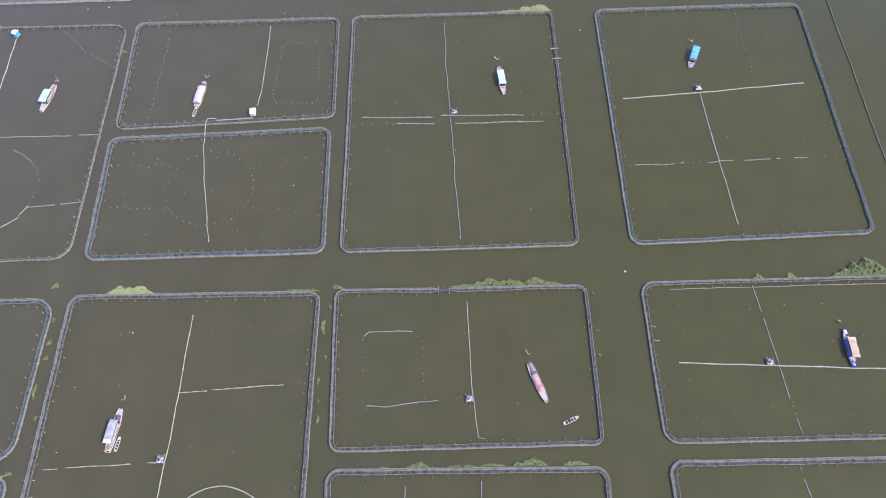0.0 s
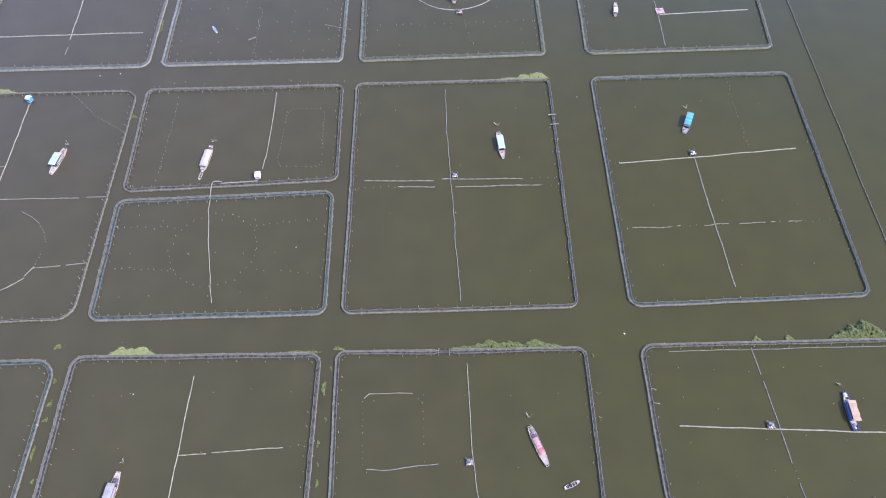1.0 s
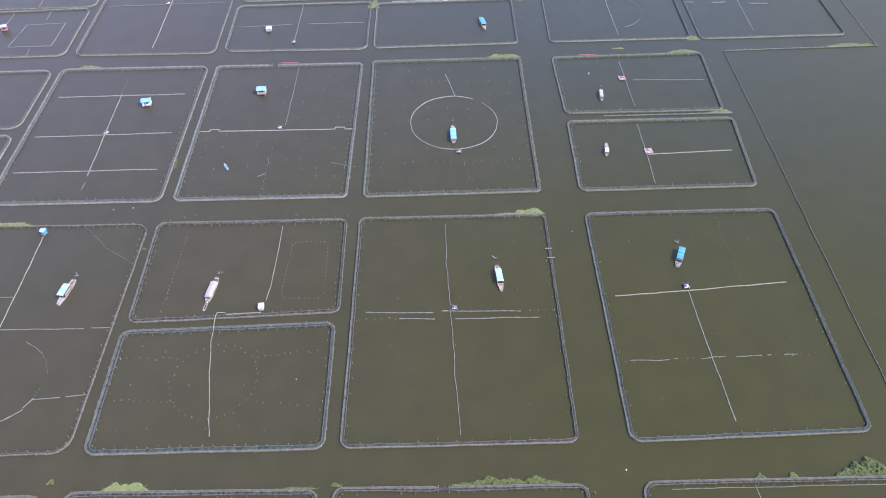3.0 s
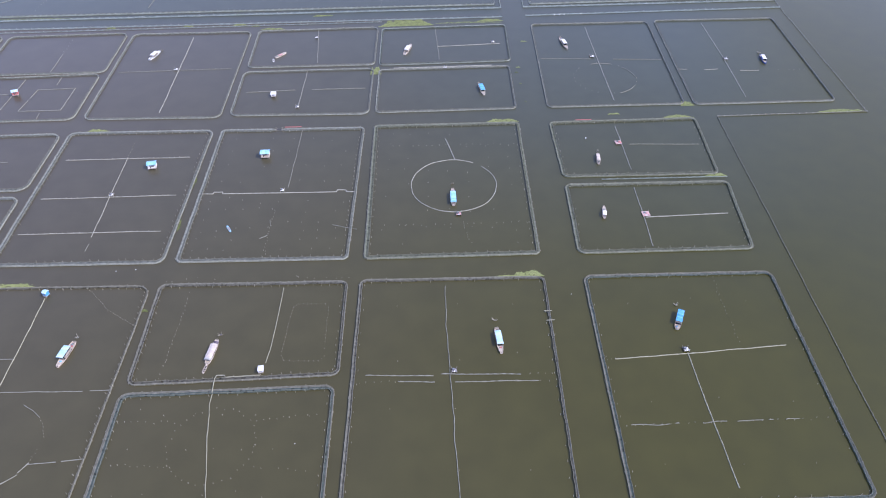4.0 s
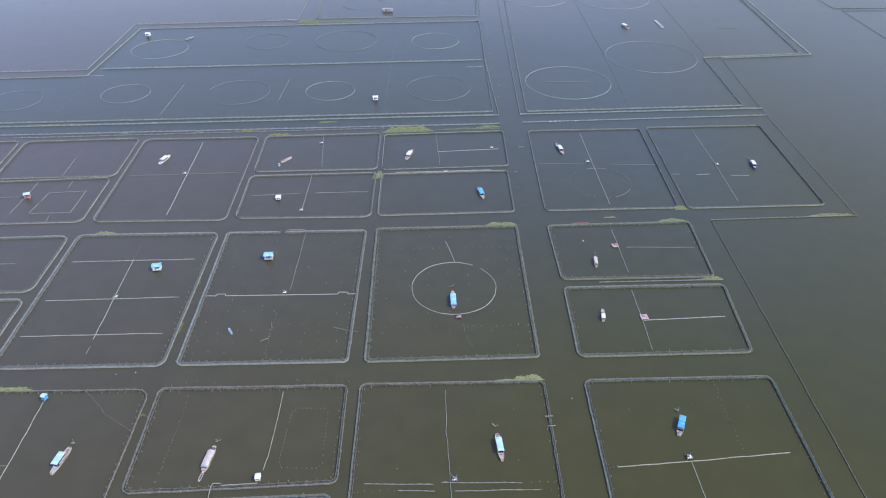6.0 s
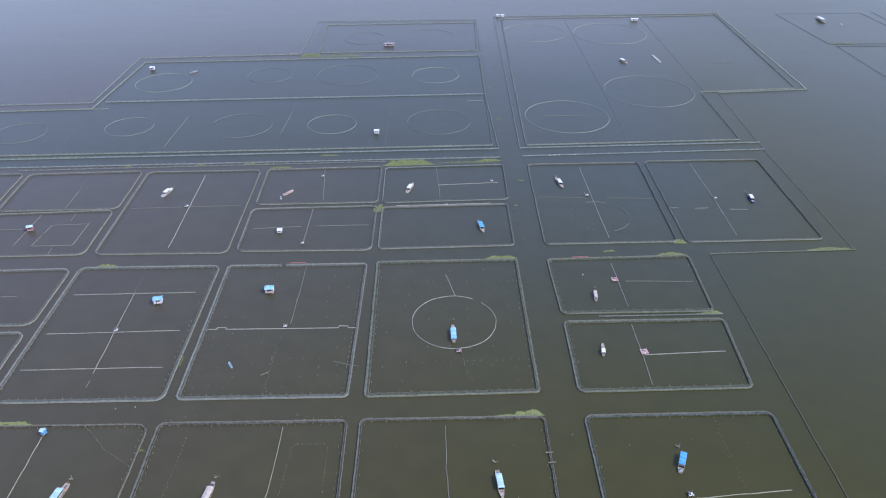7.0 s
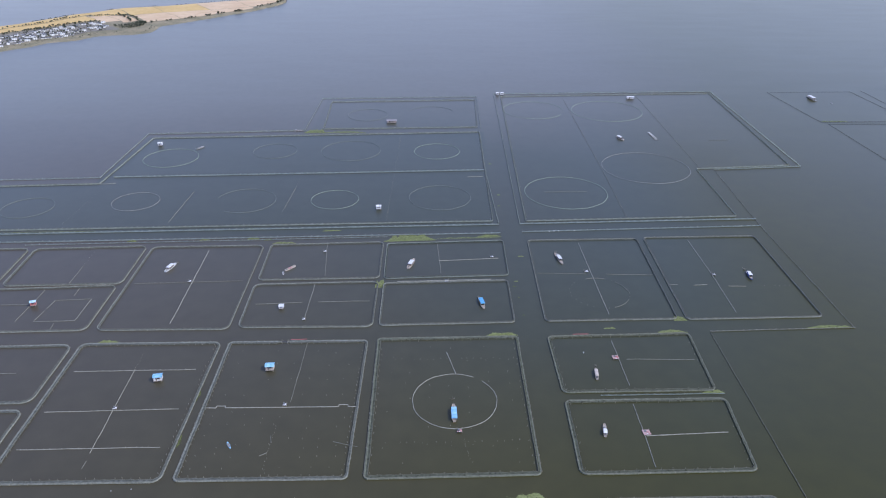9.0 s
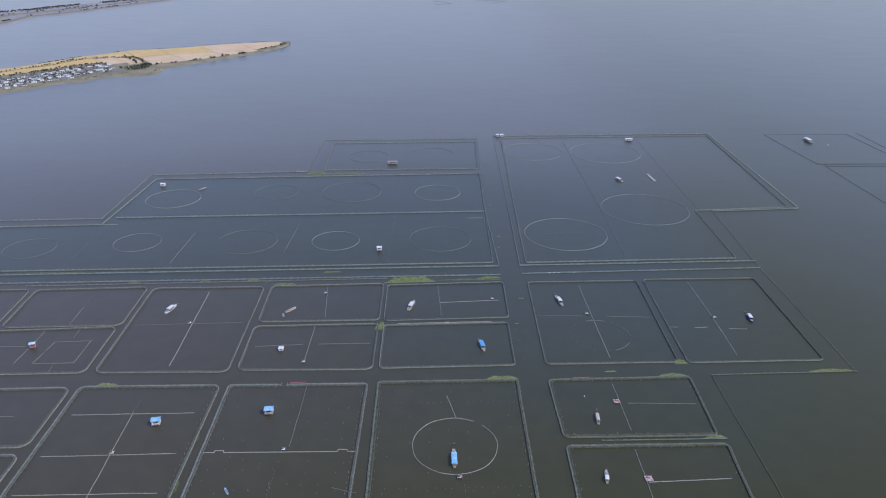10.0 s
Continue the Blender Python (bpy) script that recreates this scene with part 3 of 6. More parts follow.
def stake_scatter(x0, x1, y0, y1, count, seed):
    """Stakes in loose rows and columns, some of them gone."""
    rng = random.Random(seed)
    ny = max(2, round(math.sqrt(count * 1.35 * (y1 - y0) / (x1 - x0))))
    nx = max(2, math.ceil(count * 1.35 / ny))
    for i in range(nx):
        for j in range(ny):
            if rng.random() < 0.74:
                stake_at(at(x0 + (x1 - x0) * (i + 0.5) / nx + rng.gauss(0, 0.5), y0 + (y1 - y0) * (j + 0.5) / ny + rng.gauss(0, 0.8)), rng)


SINGLE = "long single net fence on weathered posts in open water"
net_fence([(110.9, 60), (111.0, 109.3), (110.9, 166.0), (110.6, 256.6)], SINGLE, 0.45, 3.0, net=NET_GREY, rope=GUIDE_DULL, rope_r=0.08, knotted=True)
net_fence([(110.6, 256.6), (173.7, 260.5)], SINGLE, 0.55, 4.0, net=NET_PALE, rope=GUIDE_WHITE)
net_fence([(173.4, 260.0), (171.9, 361.9), (174.2, 448.3)], SINGLE, 0.5, 4.0, dark=True, rope=GUIDE_DULL, rope_r=0.07)
net_fence([(39.8, 351.8), (171.9, 361.9)], SINGLE, 0.8)
net_fence([(39.2, 361.8), (172.8, 370.8)], SINGLE, 1.0)
net_fence([(234.2, 455.1), (174.2, 448.3)], SINGLE, 1.0)
net_fence([(39.2, 361.8), (39.0, 630.1)], SINGLE, 1.0)
net_fence([(39.0, 630.1), (234.1, 644.2)], SINGLE, 1.0)
net_fence([(234.1, 644.2), (234.2, 455.1)], SINGLE, 1.0)
net_fence([(-300, 339.5), (27.6, 360.8)], SINGLE, 1.0)
net_fence([(27.6, 360.8), (23.8, 440), (22.9, 523.7)], SINGLE, 1.0)
net_fence([(-301.2, 329.6), (-227.1, 334.2), (27.8, 350.1)], SINGLE, 0.8)
net_fence([(-218.9, 331.2), (-32.7, 344.3)], SINGLE, 0.6, rope=GUIDE_DULL)
net_fence([(-330, 415.8), (-282.9, 419.8), (-220.7, 425.2)], SINGLE, 0.8)
net_fence([(-220.7, 425.2), (-222.4, 512.6)], SINGLE, 0.8)
net_fence([(-222.4, 512.6), (-107.5, 524.1)], SINGLE, 0.9, rope=GUIDE_PALE)
net_fence([(-108.5, 525.1), (-108.6, 611.8)], SINGLE, 0.8)
net_fence([(-108.6, 611.8), (23.6, 621.0)], SINGLE, 0.8)
net_fence([(23.6, 621.0), (24.0, 534.6)], SINGLE, 0.8)
net_fence([(-212.4, 426.5), (-130, 432.6), (22.7, 444.0)], SINGLE, 1.0)
net_fence([(56.5, 213.2), (102.9, 215.1)], SINGLE, 0.6, 4.0)
net_fence([(284.5, 642.0), (292.5, 554.4)], SINGLE, 0.4, dark=True, rope=NET_DIM, rope_r=0.06)
net_fence([(292.5, 554.4), (420, 560)], SINGLE, 0.4, dark=True, rope=NET_DIM, rope_r=0.06)
net_fence([(296.3, 550.1), (299.2, 440)], SINGLE, 0.4, dark=True, rope=NET_DIM, rope_r=0.06)
net_fence([(296.3, 549.1), (420, 553)], SINGLE, 0.4, dark=True, rope=NET_DIM, rope_r=0.06)
net_fence([(360.6, 646.4), (366.0, 560)], SINGLE, 0.4, dark=True, rope=NET_DIM, rope_r=0.06)
net_fence([(372.0, 650.7), (373, 566)], SINGLE, 0.4, dark=True, rope=NET_DIM, rope_r=0.06)
net_fence([(284.5, 642.0), (360.6, 646.4)], SINGLE, 0.2, dark=True, rope=NET_DIM, rope_r=0.04)
net_fence([(-40, 1850), (5, 1800), (-35, 1760)], SINGLE, 0.7)
net_fence([(60, 1880), (135, 1860), (95, 1790)], SINGLE, 0.7)

# Pen with the moored lilac-roofed boat.
guide_net([(-57.7, 66.8), (-57.7, 48.9), (-57.8, 39.5), (-58.6, 18)], GUIDE_PALE, 0.4)
guide_net([(-57.7, 48.7), (-51.7, 49.0)], beads=3.2)
guide_net([(-50.5, 49.3), (-35.3, 50.4)], beads=3.2)
guide_net([(-82.7, 32.5), (-79.6, 32.7)], beads=3.2)
guide_net([(-78.1, 32.9), (-64.7, 33.6)], beads=3.2)
guide_net([(-61.6, 34.0), (-59.7, 34.0)], beads=3.2)
ring_net(-45.4, 18.5, 10.7, 0, 180)
stake_row([(-34, 50.6), (-30.5, 50.8)], 2.5)
stake_scatter(-84, -31, 30, 70, 12, 11)
# Pen with the pink-decked boat.
guide_net([(4.3, 70.0), (5.1, 49.0), (6.2, 38.9)], GUIDE_PALE, 0.36)
guide_net([(-18.8, 61.5), (-17.7, 62.6), (-7.9, 62.7)], GUIDE_DULL)
guide_net([(-17.3, 45.7), (-13.5, 45.4), (-6.3, 46.5), (-2.1, 46.9)], GUIDE_DULL)
guide_net([(6.2, 38.9), (7.6, 38.6)], GUIDE_DULL, 0.3)
stake_row([(-19.0, 60.7), (-18.2, 46.6)], 1.9, 0.08)
stake_row([(-5.6, 62.3), (-5.0, 47.2)], 2.6, 0.15)
stake_row([(2.0, 47.6), (3.2, 47.6)], 1.0)
stake_scatter(-22, 30, 38, 70, 6, 12)
guide_net([(-8.7, 29.4), (-8.4, 16)], GUIDE_DULL)
guide_net([(6.6, 30.1), (6.6, 16)], GUIDE_DULL)
stake_scatter(-22, 30, 18, 31, 6, 13)
# Pen with the sand-roofed boat.
guide_net([(70.0, 73.9), (70.7, 67.0)], GUIDE_PALE)
guide_net([(70.9, 65.5), (72.5, 47.0)], GUIDE_PALE)
stake_row([(72.5, 46.5), (72.9, 42.8)], 2.0)
guide_net([(72.9, 42.8), (73.4, 39.2)], GUIDE_DULL, 0.35)
guide_net([(50.2, 55.1), (71.8, 54.4), (112, 53.1)], GUIDE_PALE, 0.5)
guide_net([(71.2, 33.5), (71.4, 32.2)], GUIDE_DULL)
guide_net([(71.5, 30.4), (72.6, 22)], GUIDE_PALE)
stake_scatter(48, 105, 40, 72, 18, 14)
guide_net([(44.9, 64.0), (46.6, 63.5)], GUIDE_PALE, 0.3)
guide_net([(45.0, 60.5), (46.8, 60.2)], GUIDE_PALE, 0.3)
# Pens crossed by a long guide net.
guide_net([(-0.7, 158.3), (-0.2, 140), (0.9, 121.8), (1.9, 104), (3.0, 86.3)], GUIDE_DULL, 0.38, sway=0.5)
guide_net([(-22.5, 123.4), (-3.8, 123.5)], GUIDE_DULL, beads=3.2)
guide_net([(-1.7, 124.1), (20.2, 124.1)], GUIDE_DULL, beads=3.2)
guide_net([(-13.5, 121.5), (-3.4, 121.3)], GUIDE_DULL, beads=3.2)
guide_net([(2.0, 121.4), (25.0, 122.0)], GUIDE_DULL, beads=3.2)
stake_row([(21, 124.3), (29, 124.5)], 2.5)
stake_row([(-24, 121.3), (-14, 121.4)], 3.0)
stake_row([(25.5, 122), (30, 122.2)], 3.0)
stake_scatter(-24, 29, 86, 158, 7, 15)
guide_net([(47.0, 129.6), (67.9, 131.6), (96.7, 134.8)], GUIDE_PALE, 0.5)
guide_net([(67.9, 132.0), (69.0, 107.8), (70.1, 90.0)], GUIDE_PALE, 0.45)
stake_row([(44, 129.3), (47, 129.6)], 1.5)
stake_row([(83.2, 164.0), (82.9, 152.8), (83.8, 135.9)], 2.2)
for x0, x1 in ((47.4, 57.6), (59.0, 60.2), (66.0, 72.4), (75.2, 82.0), (83.4, 84.6), (88.0, 91.6)):
    guide_net([(x0, 107.7 + (x0 - 47) * 0.052), (x1, 107.7 + (x1 - 47) * 0.052)], GUIDE_DULL, 0.3, 0.3, sway=0.5, beads=2.1)
stake_row([(46.1, 107.6), (55.5, 108.1), (98.8, 110.3)], 3.0)
stake_scatter(45, 100, 87, 162, 7, 16)
# The two small pens beside the channel.
guide_net([(-50.5, 157.1), (-50.2, 132.8), (-50.7, 127.8)], GUIDE_PALE, 0.35)
stake_row([(-79.0, 155.0), (-78.7, 146.3), (-78.9, 132.9), (-78.8, 122.3)], 1.9)
stake_row([(-46.3, 149.0), (-44.8, 150.4), (-37.0, 150.4), (-35.8, 149.0), (-34.7, 130.2), (-36.0, 128.5), (-45.7, 128.6), (-46.9, 130.4), (-46.3, 149.0)], 1.9, 0.08)
guide_net([(-51.3, 123.2), (-59.6, 122.5), (-60.6, 122.3), (-61.0, 123.0), (-63.2, 123.0), (-63.5, 122.0), (-63.1, 117.2)], GUIDE_PALE, 0.38, sway=0.15, lift=0.75)
guide_net([(-63.1, 117.2), (-62.9, 113.5), (-60.7, 101.6), (-57.2, 85.7)], GUIDE_PALE, 0.35, sway=0.4)
stake_ring(-59.5, 101.4, 11.0, 2.8)
stake_row([(-85.6, 108.3), (-70.5, 108.2)], 2.6)
stake_row([(-49.3, 108.8), (-34.5, 110.8)], 2.4)
stake_row([(-82.8, 95.8), (-68.1, 95.0)], 2.4)
stake_row([(-47.6, 95.2), (-34.8, 94.5)], 3.2)
stake_scatter(-84, -33, 84, 116, 14, 17)
stake_row([(-88, 160.5), (-72, 161)], 4.5, 0.8)
stake_row([(-48, 161.6), (-31, 162)], 3.0, 0.5)
# Pen with the half ring.
guide_net([(-122.6, 152.5), (-121.8, 135.2), (-121.0, 112)], GUIDE_PALE, 0.4)
stake_row([(-110.9, 156.8), (-101.6, 147.6), (-92.3, 141.6)], 1.6, 0.1)
guide_net([(-140, 117.0), (-116.5, 117.6), (-98.1, 117.9)], GUIDE_DULL, 0.35)
guide_net([(-96.3, 118.2), (-90.9, 118.4)], GUIDE_DULL, 0.35)
guide_net([(-112.1, 113.4), (-108.8, 111.7), (-106.2, 109.6)], GUIDE_DULL, 0.35)
stake_row([(-106.2, 109.6), (-104, 106.6), (-102.9, 103.5), (-103, 99), (-103.4, 96.3)], 1.5, 0.1)
guide_net([(-103.4, 96.3), (-105.1, 93.5)], GUIDE_DULL, 0.35)
guide_net([(-104.9, 93.0), (-108.3, 90.3), (-113, 87.5)], GUIDE_DULL, 0.35)
guide_net([(-103.7, 95.8), (-96.9, 96.6)], GUIDE_DULL, 0.35)
guide_net([(-95.6, 96.7), (-89.9, 97.5)], GUIDE_DULL, 0.35)
guide_net([(-140, 128.5), (-121.5, 128.9)], GUIDE_DULL, 0.3)
# Middle row.
guide_net([(-144.5, 224.9), (-98.0, 227.0)], GUIDE_WHITE, 0.4, ticks=2.6)
guide_net([(-144.1, 201.1), (-96.9, 203.6)], GUIDE_WHITE, 0.4, ticks=2.6)
guide_net([(-143.9, 182.0), (-96.5, 184.0)], GUIDE_WHITE, 0.4, ticks=2.6)
guide_net([(-121.6, 226.7), (-118.8, 180.6)], GUIDE_WHITE, 0.35)
guide_net([(-118.3, 177.0), (-118.3, 173.7)], GUIDE_DULL, 0.3)
stake_row([(-122, 236), (-121.6, 228)], 3.0)
guide_net([(-88.5, 204.3), (-83.8, 204.3), (-83.6, 205.4), (-80.6, 205.4), (-80.4, 204.4), (-39.8, 205.7), (-39.6, 206.8), (-36.4, 206.8), (-36.2, 205.8), (-32.4, 205.8)], GUIDE_WHITE, 0.6, sway=0.1)
guide_net([(-57.9, 247.3), (-57.5, 207.8)], GUIDE_DULL, 0.3)
stake_row([(-59.9, 198.3), (-60.0, 179.2), (-59.0, 171.0)], 2.2, 0.2)
guide_net([(-60.8, 190), (-59.9, 186.5)], GUIDE_DULL, 0.3)
guide_net([(-62.5, 180.3), (-60.2, 181.8)], GUIDE_DULL, 0.3)
stake_scatter(-86, -35, 172, 203, 40, 18)
stake_scatter(-86, -35, 208, 244, 20, 19)
ring_net(2.3, 210.0, 15.5, 62, 422 - 14, GUIDE_WHITE, 0.45)
guide_net([(-0.7, 239.8), (3.0, 225.4)], GUIDE_WHITE, 0.5)
stake_row([(5.4, 189.2), (7.1, 180.0)], 1.6, 0.1)
stake_row([(-24, 234.5), (26, 236.5)], 3.6, 0.3, 0.75)
stake_row([(-24, 187), (27, 189)], 3.6, 0.3, 0.6)
stake_scatter(-26, 27, 174, 247, 46, 20)
guide_net([(-39, 187.5), (-30.5, 185.0)], GUIDE_DULL, 0.25)
guide_net([(67.5, 249.1), (68.0, 233.7), (68.5, 219.4)], GUIDE_WHITE, 0.4)
guide_net([(71, 236.3), (98, 236.3)], GUIDE_DULL, 0.3, ticks=2.4)
guide_net([(67.4, 208.7), (67.7, 192.1), (67.6, 176.9)], GUIDE_WHITE, 0.4)
guide_net([(68.2, 191.8), (97.0, 194.2)], GUIDE_WHITE, 0.55)
# Third row.
guide_net([(-122.6, 327.0), (-119.1, 258.7)], GUIDE_WHITE, 0.55)
guide_net([(-147.6, 292.7), (-97.6, 296.3)], GUIDE_DULL, 0.18, 0.35, ticks=2.8)
guide_net([(-63.5, 337.6), (-59.4, 301.5)], GUIDE_DULL, 0.5)
guide_net([(-62.8, 294.9), (-62.5, 263.6)], GUIDE_DULL, 0.55)
guide_net([(-86.4, 275.3), (-65.6, 277.4)], GUIDE_DULL, 0.35)
guide_net([(-58.6, 277.9), (-35.6, 279.1)], GUIDE_DULL, 0.45)
guide_net([(-6.0, 336.7), (-4.7, 319.2), (-3.7, 304.7)], GUIDE_DULL, 0.55)
guide_net([(-4.7, 318.0), (25.0, 321.3)], GUIDE_WHITE, 0.6)
guide_net([(-24.1, 295.8), (20.1, 298.8)], GUIDE_WHITE, 0.6, lift=0.8)
guide_net([(67.9, 338.6), (70.5, 269.2)], GUIDE_WHITE, 0.5)
guide_net([(43.2, 306.2), (66.3, 305.9)], GUIDE_DULL, 0.16, 0.3)
guide_net([(76.3, 305.7), (98.5, 305.4)], GUIDE_DULL, 0.25)
ring_net(69.8, 288.1, 13.5, 70, 108, GUIDE_DULL, 0.45)
ring_net(69.8, 288.1, 13.5, 5, 48, GUIDE_DULL, 0.45)
ring_net(69.8, 288.1, 13.5, 290, 330, GUIDE_DULL, 0.35)
stake_ring(69.8, 288.1, 13.5, 4.5)
guide_net([(126.6, 343.6), (127.4, 305.6), (127.1, 272.0)], GUIDE_WHITE, 0.5)
guide_net([(104.1, 296.1), (108.1, 296.1)], GUIDE_WHITE, 0.35, sway=0.6)
guide_net([(115.8, 296.0), (121.8, 296.4)], GUIDE_WHITE, 0.35, sway=0.7)
guide_net([(131.6, 295.2), (139.8, 295.3)], GUIDE_WHITE, 0.35, sway=0.7)
stake_row([(148.6, 296.1), (160.6, 296.1)], 3.5)
stake_row([(-180.5, 327.2), (-179.2, 311.7)], 4.0)
guide_net([(-179.2, 309.7), (-178.0, 292.5)], GUIDE_DULL, 0.4)
guide_net([(-177.1, 277.1), (-161.4, 278.7), (-160.8, 260.7), (-178.1, 259.7)], GUIDE_DULL, 0.5)
guide_net([(-178.1, 259.9), (-177.6, 268.2)], GUIDE_DULL, 0.4)
guide_net([(-177.5, 270.0), (-177.1, 276.8)], GUIDE_DULL, 0.4)
guide_net([(-186.2, 286.2), (-186.0, 259.6)], GUIDE_DULL, 0.4)
guide_net([(-202.8, 272.8), (-186.5, 273.2)], GUIDE_DULL, 0.4)
guide_net([(-171.1, 287.9), (-170.6, 281.1)], GUIDE_DULL, 0.4)
guide_net([(-168.7, 258.4), (-168.0, 253.1)], GUIDE_DULL, 0.4)
guide_net([(-190, 222.5), (-166, 223.5)], GUIDE_DULL, 0.4)
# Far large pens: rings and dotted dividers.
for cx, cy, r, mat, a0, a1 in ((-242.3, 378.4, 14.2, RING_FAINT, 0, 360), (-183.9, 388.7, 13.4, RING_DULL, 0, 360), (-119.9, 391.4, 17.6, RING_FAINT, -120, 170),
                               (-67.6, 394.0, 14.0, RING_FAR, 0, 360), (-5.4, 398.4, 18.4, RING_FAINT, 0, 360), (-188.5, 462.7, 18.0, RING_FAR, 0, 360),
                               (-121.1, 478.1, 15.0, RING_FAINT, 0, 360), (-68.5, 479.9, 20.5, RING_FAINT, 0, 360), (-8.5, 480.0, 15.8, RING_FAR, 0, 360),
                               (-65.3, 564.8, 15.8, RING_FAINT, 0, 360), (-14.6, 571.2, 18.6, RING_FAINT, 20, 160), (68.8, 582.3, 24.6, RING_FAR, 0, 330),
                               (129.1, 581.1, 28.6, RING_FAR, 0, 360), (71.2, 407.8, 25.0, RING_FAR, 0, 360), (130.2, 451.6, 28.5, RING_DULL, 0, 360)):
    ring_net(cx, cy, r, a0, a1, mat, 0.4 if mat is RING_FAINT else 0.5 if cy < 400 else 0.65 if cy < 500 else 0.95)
for a, b in (((-211.9, 352.0), (-211.8, 408)), ((-94.9, 372), (-94.1, 425)), ((-34.7, 365.5), (-35.6, 520)), ((98.1, 622), (100.6, 451.3)), ((100.6, 451.3), (100.4, 369.8))):
    stake_row([a, b], 3.4, 0.3, 0.85)
guide_net([(-154.9, 360.5), (-154.5, 403.1)], GUIDE_DULL, 0.5)
guide_net([(-94.9, 381.0), (-94.1, 410.8)], GUIDE_DULL, 0.4)
guide_net([(98.1, 622), (100.6, 451.3), (100.4, 369.8)], GUIDE_DULL, 0.22, 0.25, ticks=3.6)
guide_net([(162.6, 634), (164.0, 616), (165.8, 451.2)], GUIDE_DULL, 0.26, 0.25, ticks=3.6)
guide_net([(190, 508.2), (204, 509.0)], GUIDE_DULL, 0.25)
guide_net([(58, 408), (84, 409)], GUIDE_DULL, 0.3)
guide_net([(12, 432), (22, 432.8)], GUIDE_WHITE, 0.6)
guide_net([(-218, 415), (-207, 416)], GUIDE_WHITE, 0.7)
tagged(part("stake_field", far_stakes, BAMBOO), "many thin pale bamboo stakes standing in the water", "stakes", kind="stuff")


# ---- boats ----
def hull_mesh(length, beam, depth, blunt=0.58):
    """Hull skin with its rim, bow at +x; closed below, open above."""
    bm = bmesh.new()
    rows = []
    n = 13
    for i in range(n):
        u = i / (n - 1)
        wide = (1 - (1 - blunt) * max(0, (0.28 - u) / 0.28) ** 1.8) * (1 - 0.6 * max(0, (u - 0.58) / 0.42) ** 2.2)
        lift = depth * (0.30 * max(0, (u - 0.6) / 0.4) ** 2 + 0.16 * max(0, (0.25 - u) / 0.25) ** 2)
        x, h = (u - 0.5) * length, beam / 2 * wide
        t = min(0.09, h * 0.4)
        prof = [(0, -0.25), (h * 0.7, -0.22), (h * 0.95, depth * 0.35), (h, depth), (h - t, depth), (h - t, depth * 0.55)]
        left = [bm.verts.new((x, -y, z + (lift if k > 1 else lift * 0.6))) for k, (y, z) in enumerate(prof)]
        right = [left[0]] + [bm.verts.new((x, y, z + (lift if k > 1 else lift * 0.6))) for k, (y, z) in enumerate(prof) if k]
        rows.append(left[::-1] + right[1:])
    for r, q in zip(rows, rows[1:]):
        for k in range(len(r) - 1):
            bm.faces.new((r[k], q[k], q[k + 1], r[k + 1]))
    for r in (rows[0], rows[-1]):
        bm.faces.new(r[1:-1])
    bmesh.ops.recalc_face_normals(bm, faces=bm.faces)
    return bm


def deck_mesh(length, beam, z, u0, u1, blunt=0.58):
    bm = bmesh.new()
    rows = []
    for i in range(9):
        u = u0 + (u1 - u0) * i / 8
        wide = (1 - (1 - blunt) * max(0, (0.28 - u) / 0.28) ** 1.8) * (1 - 0.6 * max(0, (u - 0.58) / 0.42) ** 2.2)
        rise = 0.22 * max(0, (u - 0.6) / 0.4) ** 2
        h = max(0.05, beam / 2 * wide - 0.1)
        rows.append([bm.verts.new(((u - 0.5) * length, y * h, z + rise - 0.02 * abs(y))) for y in (-1, 0, 1)])
    for r, q in zip(rows, rows[1:]):
        for k in range(2):
            bm.faces.new((r[k], q[k], q[k + 1], r[k + 1]))
    return bm


def sheet_roof(length, width, z, arch, ribs):
    """A ribbed roof sheet with thickness."""
    bm = bmesh.new()
    nx, ny = max(2, ribs * 2), 8
    tops, lows = [], []
    for i in range(nx + 1):
        x = (i / nx - 0.5) * length
        rib = 0.035 if i % 2 else 0.0
        tops.append([bm.verts.new((x, (j / ny - 0.5) * width, z + arch * (1 - (2 * j / ny - 1) ** 2) + rib)) for j in range(ny + 1)])
        lows.append([bm.verts.new((x, (j / ny - 0.5) * width, z + arch * (1 - (2 * j / ny - 1) ** 2) + rib - 0.06)) for j in range(ny + 1)])
    for g, flip in ((tops, 0), (lows, 1)):
        for i in range(nx):
            for j in range(ny):
                f = (g[i][j], g[i + 1][j], g[i + 1][j + 1], g[i][j + 1])
                bm.faces.new(f[::-1] if flip else f)
    for i in range(nx):
        bm.faces.new((lows[i][0], lows[i + 1][0], tops[i + 1][0], tops[i][0]))
        bm.faces.new((tops[i][ny], tops[i + 1][ny], lows[i + 1][ny], lows[i][ny]))
    for j in range(ny):
        bm.faces.new((tops[0][j], tops[0][j + 1], lows[0][j + 1], lows[0][j]))
        bm.faces.new((lows[nx][j], lows[nx][j + 1], tops[nx][j + 1], tops[nx][j]))
    return bm


def between(bow, stern, z=0.0):
    """The pose of a boat from the chart places of bow and stern, and its length."""
    a, b = at(*bow), at(*stern)
    d = a - b
    return Matrix.Translation((a + b) / 2 + Vector((0, 0, z))) @ Matrix.Rotation(math.atan2(d.y, d.x), 4, "Z"), d.length


